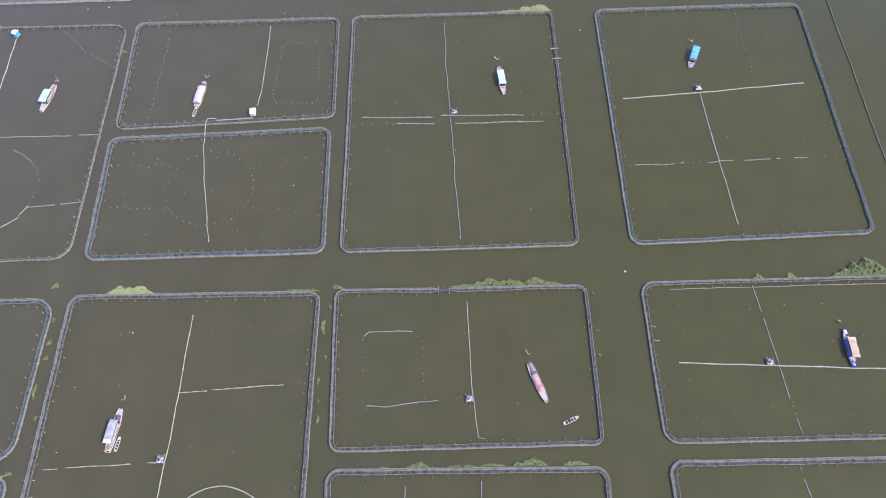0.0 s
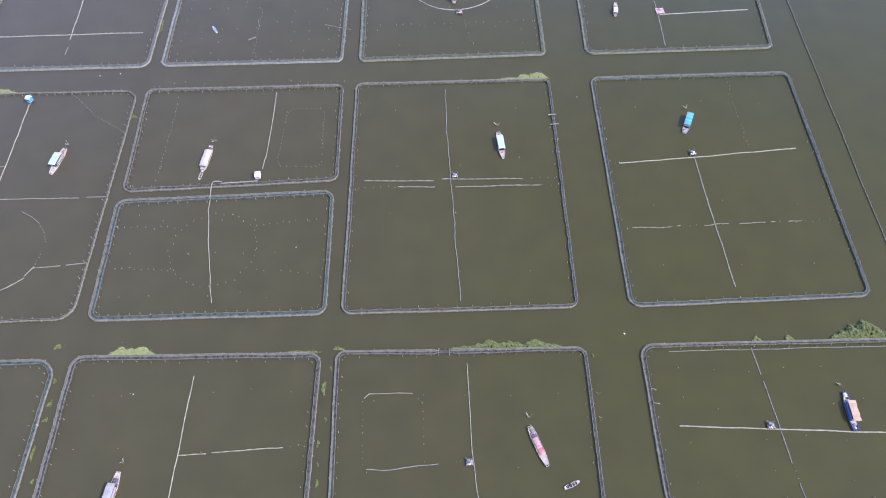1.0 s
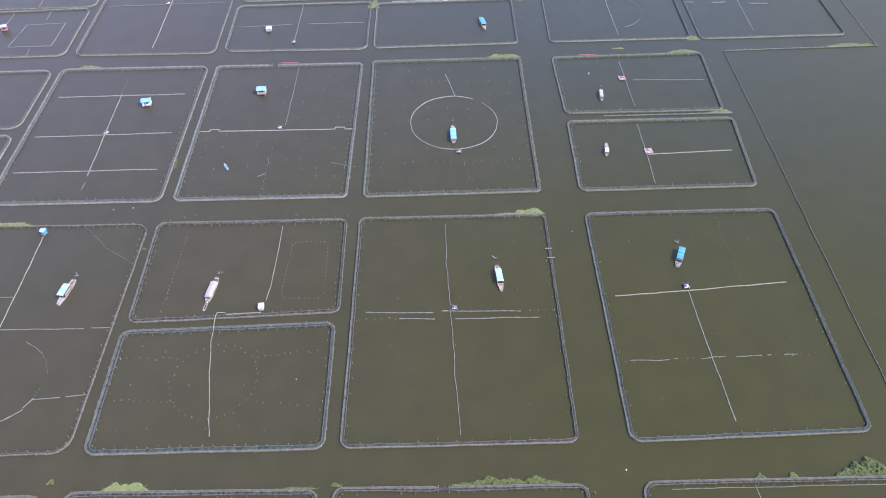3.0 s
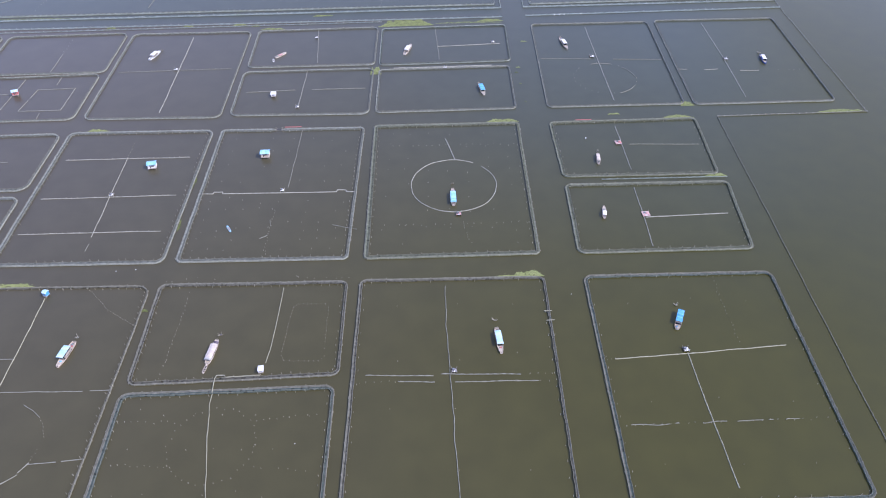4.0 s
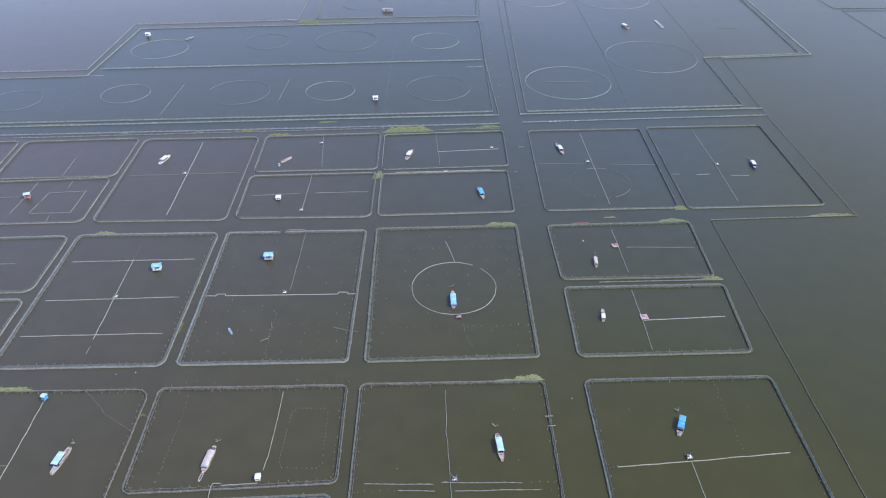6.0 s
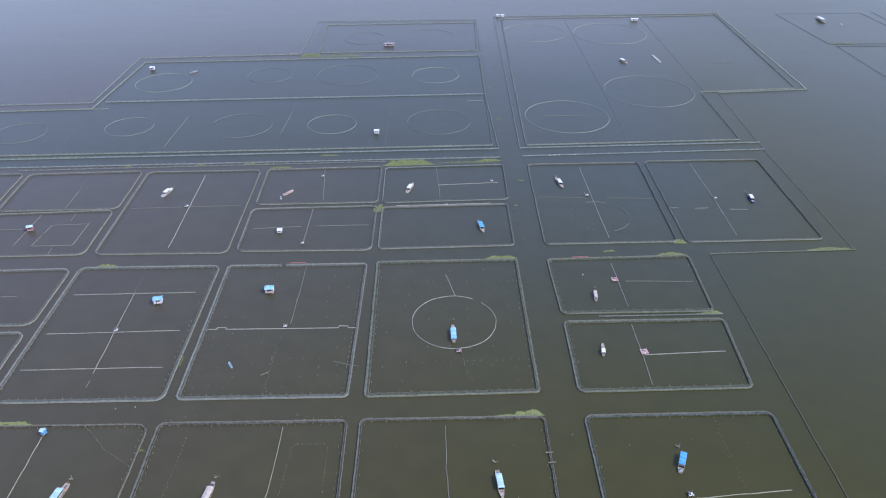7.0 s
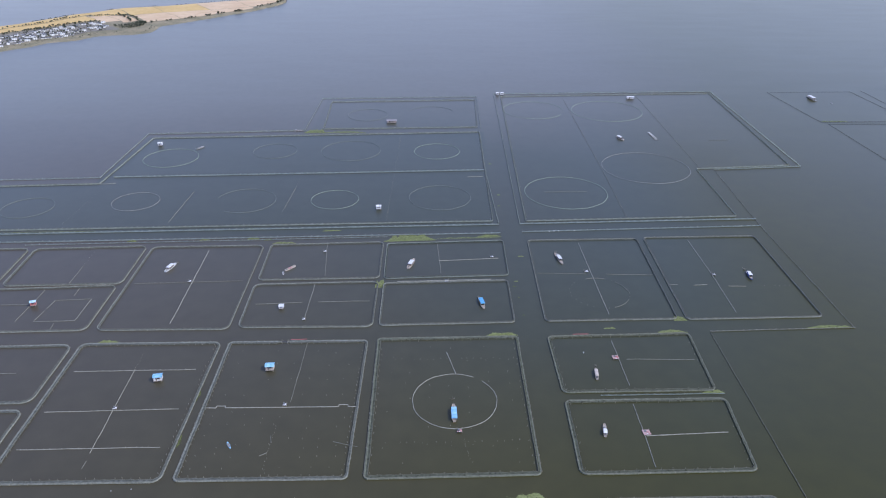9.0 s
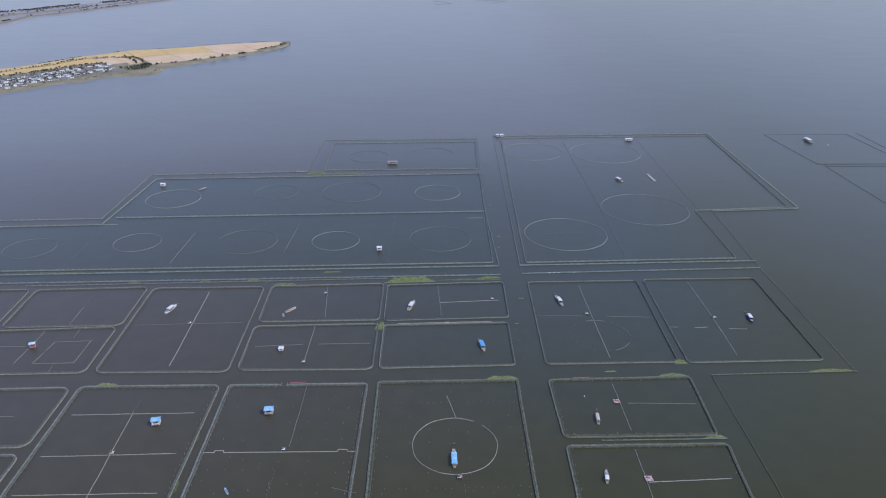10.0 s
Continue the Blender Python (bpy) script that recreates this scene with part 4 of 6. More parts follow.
def house_boat(bow, stern, label, beam, roof, roof_mat, hull=HULL_PINK, deck=DECK, roof_width=1.0, roof_z=2.1, arch=0.12, shift=0.0, walls=True, tarps=(), category="boat", end_mat=None):
    """roof: where it starts and ends, as shares of the length from the stern; tarps: cloths over the hold as (start, end, material)."""
    m, length = between(bow, stern)
    depth = 0.75
    boat = thing("house_boat", label, category, "boats moored in the pens", m)
    part("hull", hull_mesh(length, beam, depth), hull, boat)
    part("bow_deck", deck_mesh(length, beam, depth * 0.8, 0.72, 0.98), deck, boat)
    part("stern_deck", deck_mesh(length, beam, depth * 0.75, 0.03, 0.26), deck, boat)
    # below a roof the floor is coloured dark, for the shade there
    part("hold_floor", deck_mesh(length, beam, depth * 0.45, 0.25, 0.74), DARK if roof else deck, boat)
    for u in (0.26, 0.73):
        part("bulkhead", box(0.08, beam * 0.86, depth * 0.5, Matrix.Translation(((u - 0.5) * length, 0, depth * 0.55)), 0.01), deck, boat)
    for side in (-1, 1):
        rail = bmesh.new()
        add_rod(rail, (-0.2 * length, side * (beam / 2 + 0.02), depth - 0.02), (0.06 * length, side * (beam / 2 + 0.02), depth - 0.02), 0.06)
        part("rubbing_rail", rail, HULL_DARK, boat)
    part("bow_post", rod((0.47 * length, 0, depth * 0.9), (0.47 * length, 0, depth + 0.75), 0.07, 0.06), BAMBOO, boat)
    part("engine_box", box(0.9, 0.7, 0.5, Matrix.Translation((-0.36 * length, 0.1, depth * 0.75 + 0.25)), 0.05), GEAR, boat, "dark engine box")
    part("tiller", rod((-0.4 * length, 0.1, depth + 0.2), (-0.53 * length, 0.3, depth + 0.55), 0.045, 0.03), BAMBOO, boat)
    if roof:
        u0, u1 = roof
        rl, rw, cx = (u1 - u0) * length, beam * roof_width, ((u0 + u1) / 2 - 0.5) * length
        frame_bm = bmesh.new()
        for y in (-0.47, 0, 0.47):
            add_rod(frame_bm, (-rl / 2, y * rw, arch * (1 - 4 * y * y) - 0.11), (rl / 2, y * rw, arch * (1 - 4 * y * y) - 0.11), 0.045)
        holder = part("roof", frame_bm, BAMBOO, boat, "pole-framed sheet roof")
        holder.matrix_basis = Matrix.Translation((cx, shift, roof_z))
        n = max(3, round(rl / 0.95))
        skew = random.Random(label)
        for k in range(n):   # lapped sheets, a little out of true
            sheet = part("roof_sheet", sheet_roof(rl / n + 0.12, rw * skew.uniform(0.96, 1.03), 0, arch, 3), end_mat if end_mat and k == 0 else roof_mat, holder)
            sheet.matrix_basis = Matrix.Translation(((k + 0.5) * rl / n - rl / 2, skew.gauss(0, 0.03), 0.035 * (k % 2))) @ Matrix.Rotation(skew.gauss(0, 0.006), 4, "Z")
        for sx in (-0.46, 0, 0.46):
            for sy in (-0.46, 0.46):
                part("roof_post", rod((cx + sx * rl, sy * min(rw, beam * 0.92), depth * 0.6), (cx + sx * rl, shift + sy * rw * 0.96, roof_z - 0.02), 0.05), BAMBOO, boat)
        if walls:
            for sy in (-1, 1):
                part("side_wall", box(rl * 0.84, 0.05, roof_z - depth - 0.25, Matrix.Translation((cx - 0.03 * rl, sy * beam * 0.42, (roof_z + depth) / 2 - 0.05)), 0.01), HULL_BLUE if hull is HULL_BLUE else PLANK, boat)
            part("end_wall", box(0.05, beam * 0.8, roof_z - depth - 0.2, Matrix.Translation((cx - rl * 0.44, 0, (roof_z + depth) / 2 - 0.05)), 0.01), PLANK, boat)
    for u0, u1, mat in tarps:
        cloth = bmesh.new()
        rows = []
        for i in range(9):
            u = u0 + (u1 - u0) * i / 8
            rows.append([cloth.verts.new(((u - 0.5) * length, y * beam * (0.38 + 0.03 * noise.noise(Vector((u * 30, length, 2)))), depth + 0.05 + 0.4 * (1 - y * y) ** 0.5 + 0.13 * noise.noise(Vector((u * 30, y * 1.6, length))))) for y in (-1, -0.75, -0.4, 0, 0.4, 0.75, 1)])
        for r, q in zip(rows, rows[1:]):
            for k in range(6):
                cloth.faces.new((r[k], q[k], q[k + 1], r[k + 1]))
        cover = part("tarpaulin", cloth, mat, boat, smooth=True)
        for u in (u0 + 0.02, (u0 + u1) / 2):
            x = (u - 0.5) * length
            cord = [Vector((x + 0.05 * math.sin(3 * y), y * beam * 0.42, depth + 0.1 + 0.42 * (1 - y * y) ** 0.5)) for y in (-1, -0.75, -0.4, 0, 0.4, 0.75, 1)]
            part("lashing", sweep(cord, tube_profile(0.035)), ROPE, cover)
    return boat


def skiff(bow, stern, label, beam=1.1, hull=HULL_PINK, inside=DARK, category="skiff"):
    m, length = between(bow, stern)
    boat = thing("skiff", label, category, "small open boats", m)
    part("hull", hull_mesh(length, beam, 0.42, 0.5), hull, boat)
    part("floor", deck_mesh(length, beam, 0.16, 0.06, 0.92, 0.5), inside, boat)
    part("bow_deck", deck_mesh(length, beam, 0.40, 0.80, 0.98, 0.5), hull, boat)
    part("stern_deck", deck_mesh(length, beam, 0.40, 0.03, 0.14, 0.5), hull, boat)
    for u in (0.3, 0.5, 0.68):
        part("thwart", box(0.22, beam * 0.9, 0.05, Matrix.Translation(((u - 0.5) * length, 0, 0.38)), 0.01), DECK, boat)
    part("oar", rod((-0.3 * length, 0.15, 0.44), (0.25 * length, 0.3, 0.46), 0.035), BAMBOO, boat)
    return boat


def mooring_stakes(x, y, seed, label="bundle of leaning bamboo mooring stakes tied with netting"):
    rng = random.Random(seed)
    ob = thing("mooring_stakes", label, "mooring", "mooring stakes beside boats", Matrix.Translation(at(x, y)))
    for k in range(6):
        a, reach = rng.uniform(0, 6.28), rng.uniform(0.6, 1.5)
        part("pole", rod((0.4 * math.cos(a), 0.4 * math.sin(a), -0.5), (reach * math.cos(a + 2.6), reach * math.sin(a + 2.6), rng.uniform(0.7, 1.5)), 0.1, 0.07), BAMBOO if k % 2 else BAMBOO_DARK, ob)
    bm = bmesh.new()
    bmesh.ops.create_icosphere(bm, subdivisions=2, radius=0.38 + 0.2 * rng.random())
    for v in bm.verts:
        v.co *= 0.8 + 0.6 * noise.noise(v.co * 2.6 + Vector((seed, 0, 0)))
        v.co.z = v.co.z * 0.6 + 0.3
    part("net_wrap", bm, (PLANK_DARK, GUIDE_DULL, BAMBOO_DARK)[seed % 3], ob)
    return ob


def deck_goods(bow, stern, u, v, kind, seed):
    """A crate, a basin or a heap of net on a boat's deck; u along from the stern, v across in metres."""
    m, length = between(bow, stern)
    rng = random.Random(seed)
    z = 0.62 if 0.26 < u < 0.72 else 0.66
    here = m @ Matrix.Translation(((u - 0.5) * length, v, z)) @ Matrix.Rotation(rng.uniform(0, 3), 4, "Z")
    if kind == "crate":
        ob = part("crate", box(0.7, 0.5, 0.35, Matrix.Translation((0, 0, 0.17)), 0.04), rng.choice((SHEET_BLUE, PLANK, SHEET_WHITE)))
        text, cat = "small crate on a boat's deck", "crate"
    elif kind == "basin":
        bm = bmesh.new()
        rings = [[bm.verts.new((r * math.cos(k * math.tau / 12), r * math.sin(k * math.tau / 12), h)) for k in range(12)] for r, h in ((0.28, 0.0), (0.4, 0.28), (0.36, 0.28), (0.25, 0.05))]
        for a, b in zip(rings, rings[1:]):
            for k in range(12):
                bm.faces.new((a[k], a[(k + 1) % 12], b[(k + 1) % 12], b[k]))
        bm.faces.new(rings[-1])
        ob = part("basin", bm, rng.choice((TARP_RED, SHEET_PALE, DARK)))
        text, cat = "round plastic basin on a boat's deck", "basin"
    else:
        bm = bmesh.new()
        bmesh.ops.create_icosphere(bm, subdivisions=2, radius=0.55)
        for w in bm.verts:
            w.co *= 0.8 + 0.5 * noise.noise(w.co * 2.5 + Vector((seed, 0, 0)))
            w.co.z = max(-0.02, w.co.z * 0.5)
        ob = part("net_heap", bm, rng.choice((DARK, GUIDE_DULL, NET_TEAL)))
        text, cat = "heap of folded net on a boat's deck", "net heap"
    ob.matrix_basis = here
    return tagged(ob, text, cat, "goods on boat decks")


MOORED = (((20.9, 46.3), (17.6, 54.9), ((0.08, 0, "net_heap"), (0.16, 0.3, "crate"), (0.2, -0.3, "basin"), (0.28, 0.1, "net_heap"))),
          ((-69.2, 45.1), (-70.0, 35.9), ((0.08, 0.2, "basin"), (0.13, -0.4, "crate"), (0.78, 0.2, "net_heap"), (0.86, 0, "crate"))),
          ((88.0, 62.8), (87.9, 54.0), ((0.06, 0.1, "crate"), (0.1, -0.3, "net_heap"), (0.16, 0.3, "basin"), (0.76, 0.2, "net_heap"), (0.82, -0.2, "basin"), (0.9, 0, "crate"))),
          ((15.3, 131.3), (14.3, 140.7), ((0.1, 0, "net_heap"), (0.8, 0.1, "basin"))),
          ((69.4, 146.9), (66.8, 140.5), ((0.1, 0.2, "crate"), (0.2, -0.3, "net_heap"))),
          ((-108.1, 125.9), (-106.8, 135.1), ((0.1, 0, "net_heap"), (0.2, 0.4, "basin"), (0.8, 0, "crate"))),
          ((27.3, 43.2), (24.0, 41.7), ((0.4, 0.1, "net_heap"),)),
          ((1.9, 207.2), (2.2, 197.9), ((0.12, 0, "net_heap"), (0.86, 0, "crate"))))
for k, (bow, stern, goods) in enumerate(MOORED):
    for q, (u, v, kind) in enumerate(goods):
        deck_goods(bow, stern, u, v, kind, k * 7 + q)

house_boat((69.4, 146.9), (66.8, 140.5), "moored boat with a bright blue sheet roof", 2.5, (0.30, 1.0), SHEET_BLUE, roof_width=1.02, roof_z=2.3)
house_boat((15.3, 131.3), (14.3, 140.7), "moored boat with a pale blue sheet roof and pinkish hull", 2.5, (0.22, 0.74), SHEET_PALE, roof_z=2.2)
house_boat((-66.0, 135.9), (-66.9, 127.2), "whitish moored boat with a low blush-white cloth cover", 2.7, (0.10, 0.76), CLOTH_BLUSH, roof_width=1.04, roof_z=1.45, arch=0.36, shift=0.12, tarps=((0.78, 0.9, TARP_PLUM),), end_mat=DECK_GREY)
house_boat((-108.1, 125.9), (-106.8, 135.1), "moored pinkish boat with an overhanging pale sheet roof", 2.6, (0.28, 0.74), SHEET_PALE, shift=-0.65, roof_width=1.08, roof_z=2.1)
house_boat((20.9, 46.3), (17.6, 54.9), "long moored boat with pink and red tarpaulins over the hold", 2.25, None, TARP_PINK, hull=HULL_PINK, deck=DECK, tarps=((0.22, 0.30, TARP_PLUM), (0.30, 0.44, TARP_PINK), (0.44, 0.57, TARP_PINK), (0.57, 0.65, TARP_RED), (0.65, 0.75, TARP_PINK)))
house_boat((-69.2, 45.1), (-70.0, 35.9), "moored boat under a long weathered grey sheet roof", 2.4, (0.18, 0.70), SHEET_GREY, shift=0.3, roof_z=2.3, end_mat=SHEET_WHITE, tarps=((0.72, 0.84, TARP_PLUM),))
house_boat((88.0, 62.8), (87.9, 54.0), "moored blue-hulled boat under a sand-coloured roof", 2.3, (0.2, 0.72), TARP_SAND, hull=HULL_BLUE, deck=CLOTH_BLUSH, shift=-0.5, roof_z=2.3, arch=0.05)
skiff((27.3, 43.2), (24.0, 41.7), "small pale open skiff afloat beside a fence", 1.2)
skiff((-68.2, 39.2), (-68.6, 36.1), "small pale open skiff tied alongside a boat", 1.0)
skiff((-66.9, 127.2), (-67.3, 124.0), "small pale open skiff tied astern of a boat", 1.1)
skiff((-74.7, 186.5), (-72.9, 183.7), "small pale blue skiff afloat", 1.1, hull=SHEET_SKY, inside=SHEET_LILAC)
skiff((-80.1, 304.9), (-79.5, 302.6), "small white skiff near a moored boat", 1.2, hull=SHEET_WHITE)
skiff((327.5, 611.5), (326.4, 606.5), "small white skiff on open water", 1.7, hull=SHEET_WHITE)
for k, (x, y) in enumerate(((68.9, 150.3), (14.0, 143.8), (-65.5, 138.0), (-106.6, 136.8), (17.5, 57.2), (-69.1, 47.2), (87.6, 64.8), (1.9, 210.6), (57.6, 231.2), (-133.9, 313.5), (145.0, 311.5), (54.2, 327.8), (13.7, 283.1))):
    mooring_stakes(x, y, k + 1)
house_boat((1.9, 207.2), (2.2, 197.9), "moored boat with sky-blue roof inside a ring net", 2.6, (0.04, 0.70), SHEET_SKY, roof_width=1.08)
house_boat((57.3, 229.4), (56.9, 222.8), "weathered beige moored boat with a long pale roof", 1.95, (0.12, 0.78), CLOTH_BLUSH, deck=DECK, roof_z=1.8, roof_width=0.88, end_mat=DECK)
house_boat((54.7, 197.3), (53.9, 191.0), "beige moored boat with a small white cabin roof", 1.95, (0.1, 0.45), SHEET_WHITE, deck=DECK, roof_z=1.8, roof_width=0.95, tarps=((0.5, 0.72, SHEET_GREY),))
house_boat((-134.6, 312.5), (-136.9, 304.1), "white moored boat with a white roof and pale deck", 2.8, (0.24, 0.72), SHEET_WHITE, hull=SHEET_WHITE, deck=SHEET_WHITE)
house_boat((-75.3, 311.1), (-79.3, 306.3), "pinkish moored boat with open hold", 2.2, None, DECK, tarps=((0.3, 0.6, TARP_PINK),))
house_boat((-17.2, 319.3), (-19.9, 309.5), "white moored boat under a wide pale roof", 2.9, (0.25, 0.66), SHEET_WHITE, roof_width=0.95)
house_boat((15.8, 273.4), (14.0, 282.1), "moored boat with a bright blue sheet roof", 2.7, (0.2, 0.78), SHEET_BLUE)
house_boat((56.4, 315.5), (54.3, 326.8), "moored boat with a white roof and dark hull", 2.8, (0.35, 0.74), SHEET_WHITE, hull=PLANK, roof_width=0.85)
house_boat((144.9, 301.4), (145.3, 309.4), "moored blue-hulled boat with a white roof", 2.6, (0.25, 0.75), SHEET_WHITE, hull=HULL_BLUE, roof_width=0.88)
house_boat((-173.0, 485.4), (-177.0, 480.0), "long grey moored boat", 2.4, None, DECK_GREY, hull=DECK_GREY, deck=DECK_GREY, tarps=((0.3, 0.8, SHEET_LILAC),))
house_boat((124.0, 514.6), (127.4, 506.8), "white moored boat with a pinkish hull", 3.2, (0.35, 0.85), SHEET_WHITE)
house_boat((315.0, 630.0), (316.0, 615.0), "large whitish house boat with a long grey-white roof", 4.6, (0.22, 0.8), SHEET_WHITE, hull=SHEET_GREY, deck=DECK_GREY, roof_z=2.8)


# ---- platforms and huts ----
def feed_platform(x, y, turn, label, cover=SHEET_LILAC, size=2.4, seed=0, planks=PLANK_DARK):
    """A small staked platform with an aerator, feed sacks and a loose cover."""
    rng = random.Random(seed)
    size *= 0.9
    ob = thing("feeding_platform", label, "platform", "feeding platforms", Matrix.Translation(at(x, y)) @ Matrix.Rotation(radians(turn), 4, "Z"))
    n = 6
    for k in range(n):
        part("plank", box(size, size / n * 0.9, 0.06, Matrix.Translation((0, (k + 0.5) * size / n - size / 2, 0.55)), 0.01), planks, ob)
    for sx in (-1, 1):
        for sy in (-1, 1):
            part("leg", rod((sx * size * 0.46, sy * size * 0.46, -0.6), (sx * size * 0.46, sy * size * 0.46, 1.25 + rng.uniform(0, 0.4)), 0.09, 0.07), BAMBOO, ob)
    part("motor_box", box(0.8, 0.7, 0.6, Matrix.Translation((-size * 0.15, size * 0.15, 0.88)), 0.06), GEAR, ob, "dark motor box")
    cloth = bmesh.new()
    bmesh.ops.create_grid(cloth, x_segments=7, y_segments=6, size=1)
    for v in cloth.verts:
        v.co = Vector((v.co.x * size * 0.2 + size * 0.2, v.co.y * size * 0.2 + size * 0.02, 1.0 + 0.22 * noise.noise(Vector((v.co.x * 1.6, v.co.y * 1.6, seed))) - 0.3 * max(abs(v.co.x), abs(v.co.y)) ** 4))
    part("cover", cloth, cover, ob, smooth=True)
    for k in range(3):
        bm = bmesh.new()
        bmesh.ops.create_icosphere(bm, subdivisions=2, radius=0.3)
        for v in bm.verts:
            v.co = Vector((v.co.x * 1.35, v.co.y, v.co.z * 0.55))
        sack = part("sack", bm, FOAM if k % 2 else cover, ob, smooth=True)
        sack.matrix_basis = Matrix.Translation((size * (0.32 - 0.3 * k), -size * 0.33, 0.74)) @ Matrix.Rotation(rng.uniform(0, 3), 4, "Z")
    return ob


def stilt_hut(x, y, turn, label, w=4.6, d=3.6, roof_mat=SHEET_SKY, wall_mat=HULL_PINK, wall_h=2.1, deck_z=0.9, gable=0.7):
    """A watch hut on stilts: deck, walls with a doorway and window, two-sided roof."""
    ob = thing("stilt_hut", label, "hut", "huts on stilts", Matrix.Translation(at(x, y)) @ Matrix.Rotation(radians(turn), 4, "Z"))
    part("deck", box(w * 1.05, d * 1.15, 0.12, Matrix.Translation((0, -d * 0.05, deck_z)), 0.02), PLANK, ob)
    for i in range(3):
        for j in range(2):
            part("stilt", rod(((i - 1) * w * 0.46, (j - 0.5) * d * 0.95, -0.8), ((i - 1) * w * 0.46, (j - 0.5) * d * 0.95, deck_z), 0.11), BAMBOO_DARK, ob)
    z0 = deck_z + 0.06
    for j in (-1, 1):
        if j > 0:
            part("wall", box(w * 0.96, 0.08, wall_h, Matrix.Translation((0, d * 0.44, z0 + wall_h / 2)), 0.01), wall_mat, ob)
        else:   # the front, with a doorway and a window opening
            bm = bmesh.new()
            for cx, cw, cz, ch in ((-0.36, 0.24, 0.5, 1.0), (-0.10, 0.04, 0.5, 1.0), (0.09, 0.34, 0.2, 0.4), (0.09, 0.34, 0.9, 0.2), (0.37, 0.22, 0.5, 1.0)):
                add_box(bm, cw * w, 0.08, ch * wall_h, Matrix.Translation((cx * w, -d * 0.44, z0 + cz * wall_h)))
            front = part("wall", bm, wall_mat, ob)
            trim = bmesh.new()
            for cz in (0.4, 0.8):
                add_box(trim, 0.37 * w, 0.05, 0.07, Matrix.Translation((0.09 * w, -d * 0.44 - 0.065, z0 + cz * wall_h)))
            for cx in (-0.08, 0.26):
                add_box(trim, 0.07, 0.05, 0.4 * wall_h, Matrix.Translation((cx * w, -d * 0.44 - 0.065, z0 + 0.6 * wall_h)))
            part("window_frame", trim, PLANK, front)
            part("door", box(0.13 * w, 0.05, wall_h * 0.9, Matrix.Translation((-0.18 * w, -d * 0.44 + 0.07, z0 + 0.46 * wall_h)), 0.01), PLANK_DARK, front)
    for i in (-1, 1):
        bm = bmesh.new()
        vs = [bm.verts.new((i * (w * 0.48 + dx), y, z)) for dx in (-0.04, 0.04) for y, z in ((-d * 0.44, z0), (d * 0.44, z0), (d * 0.44, z0 + wall_h), (0, z0 + wall_h + gable * 0.9), (-d * 0.44, z0 + wall_h))]
        bm.faces.new(vs[:5])
        bm.faces.new(vs[5:][::-1])
        for k in range(5):
            bm.faces.new((vs[k], vs[(k + 1) % 5], vs[5 + (k + 1) % 5], vs[5 + k]))
        bmesh.ops.recalc_face_normals(bm, faces=bm.faces)
        part("gable_wall", bm, wall_mat, ob)
    for j in (-1, 1):
        slope = math.atan2(gable, d * 0.5)
        wide = d * 0.5 / math.cos(slope) + 0.25
        rafters = bmesh.new()
        for y in (-0.42, 0.1, 0.42):
            add_rod(rafters, (-w * 0.55, y * wide, -0.11), (w * 0.55, y * wide, -0.11), 0.045)
        sheet = part("roof", rafters, BAMBOO, ob)
        for k in range(4):
            strip = part("roof_sheet", sheet_roof(w * 0.28 + 0.1, wide, 0, 0, 3), roof_mat, sheet)
            strip.matrix_basis = Matrix.Translation(((k - 1.5) * w * 0.28, 0.02 * (k % 3), 0.03 * (k % 2)))
        sheet.matrix_basis = Matrix.Translation((0, j * (d * 0.25 + 0.1), z0 + wall_h + gable * 0.5)) @ Matrix.Rotation(-j * slope, 4, "X")
    part("ladder", add_rod(rod((w * 0.3, -d * 0.64, -0.3), (w * 0.3, -d * 0.6, deck_z + 0.5), 0.05), (w * 0.42, -d * 0.64, -0.3), (w * 0.42, -d * 0.6, deck_z + 0.5), 0.05), BAMBOO, ob)
    return ob


PLATFORM = "small staked feeding platform with a pale cover and dark motor"
for k, (x, y, turn, cover, size) in enumerate(((1.9, 125.2, 3, SHEET_LILAC, 2.4), (67.6, 133.0, 8, SHEET_WHITE, 2.6), (69.9, 55.2, -2, SHEET_LILAC, 2.6), (4.5, 47.2, 5, SHEET_LILAC, 2.4), (-58.9, 34.6, 0, SHEET_LILAC, 2.8),
                                              (3.9, 193.2, 0, TARP_PINK, 3.0), (-119.7, 203.4, 5, SHEET_WHITE, 2.4), (-59.2, 206.3, 3, SHEET_WHITE, 2.2),
                                              (-122.2, 295.1, 4, SHEET_WHITE, 2.8), (-63.1, 326.8, 4, SHEET_WHITE, 2.6), (21.7, 322.4, 4, SHEET_WHITE, 2.6), (-1.0, 297.5, 4, SHEET_WHITE, 3.0),
                                              (66.8, 308.0, 3, SHEET_WHITE, 3.0), (127.9, 305.8, 3, SHEET_WHITE, 2.8), (-62.6, 263.2, 3, SHEET_WHITE, 2.4))):
    feed_platform(x, y, turn, PLATFORM, cover, size, k)
feed_platform(66.7, 237.1, 5, "small staked platform of pink-washed planks with a red cover", TARP_RED, 3.8, 31, PLANK_PINK)
feed_platform(68.5, 193.3, 5, "small staked platform of pink-washed planks with a pink cover", TARP_PINK, 4.0, 32, PLANK_PINK)

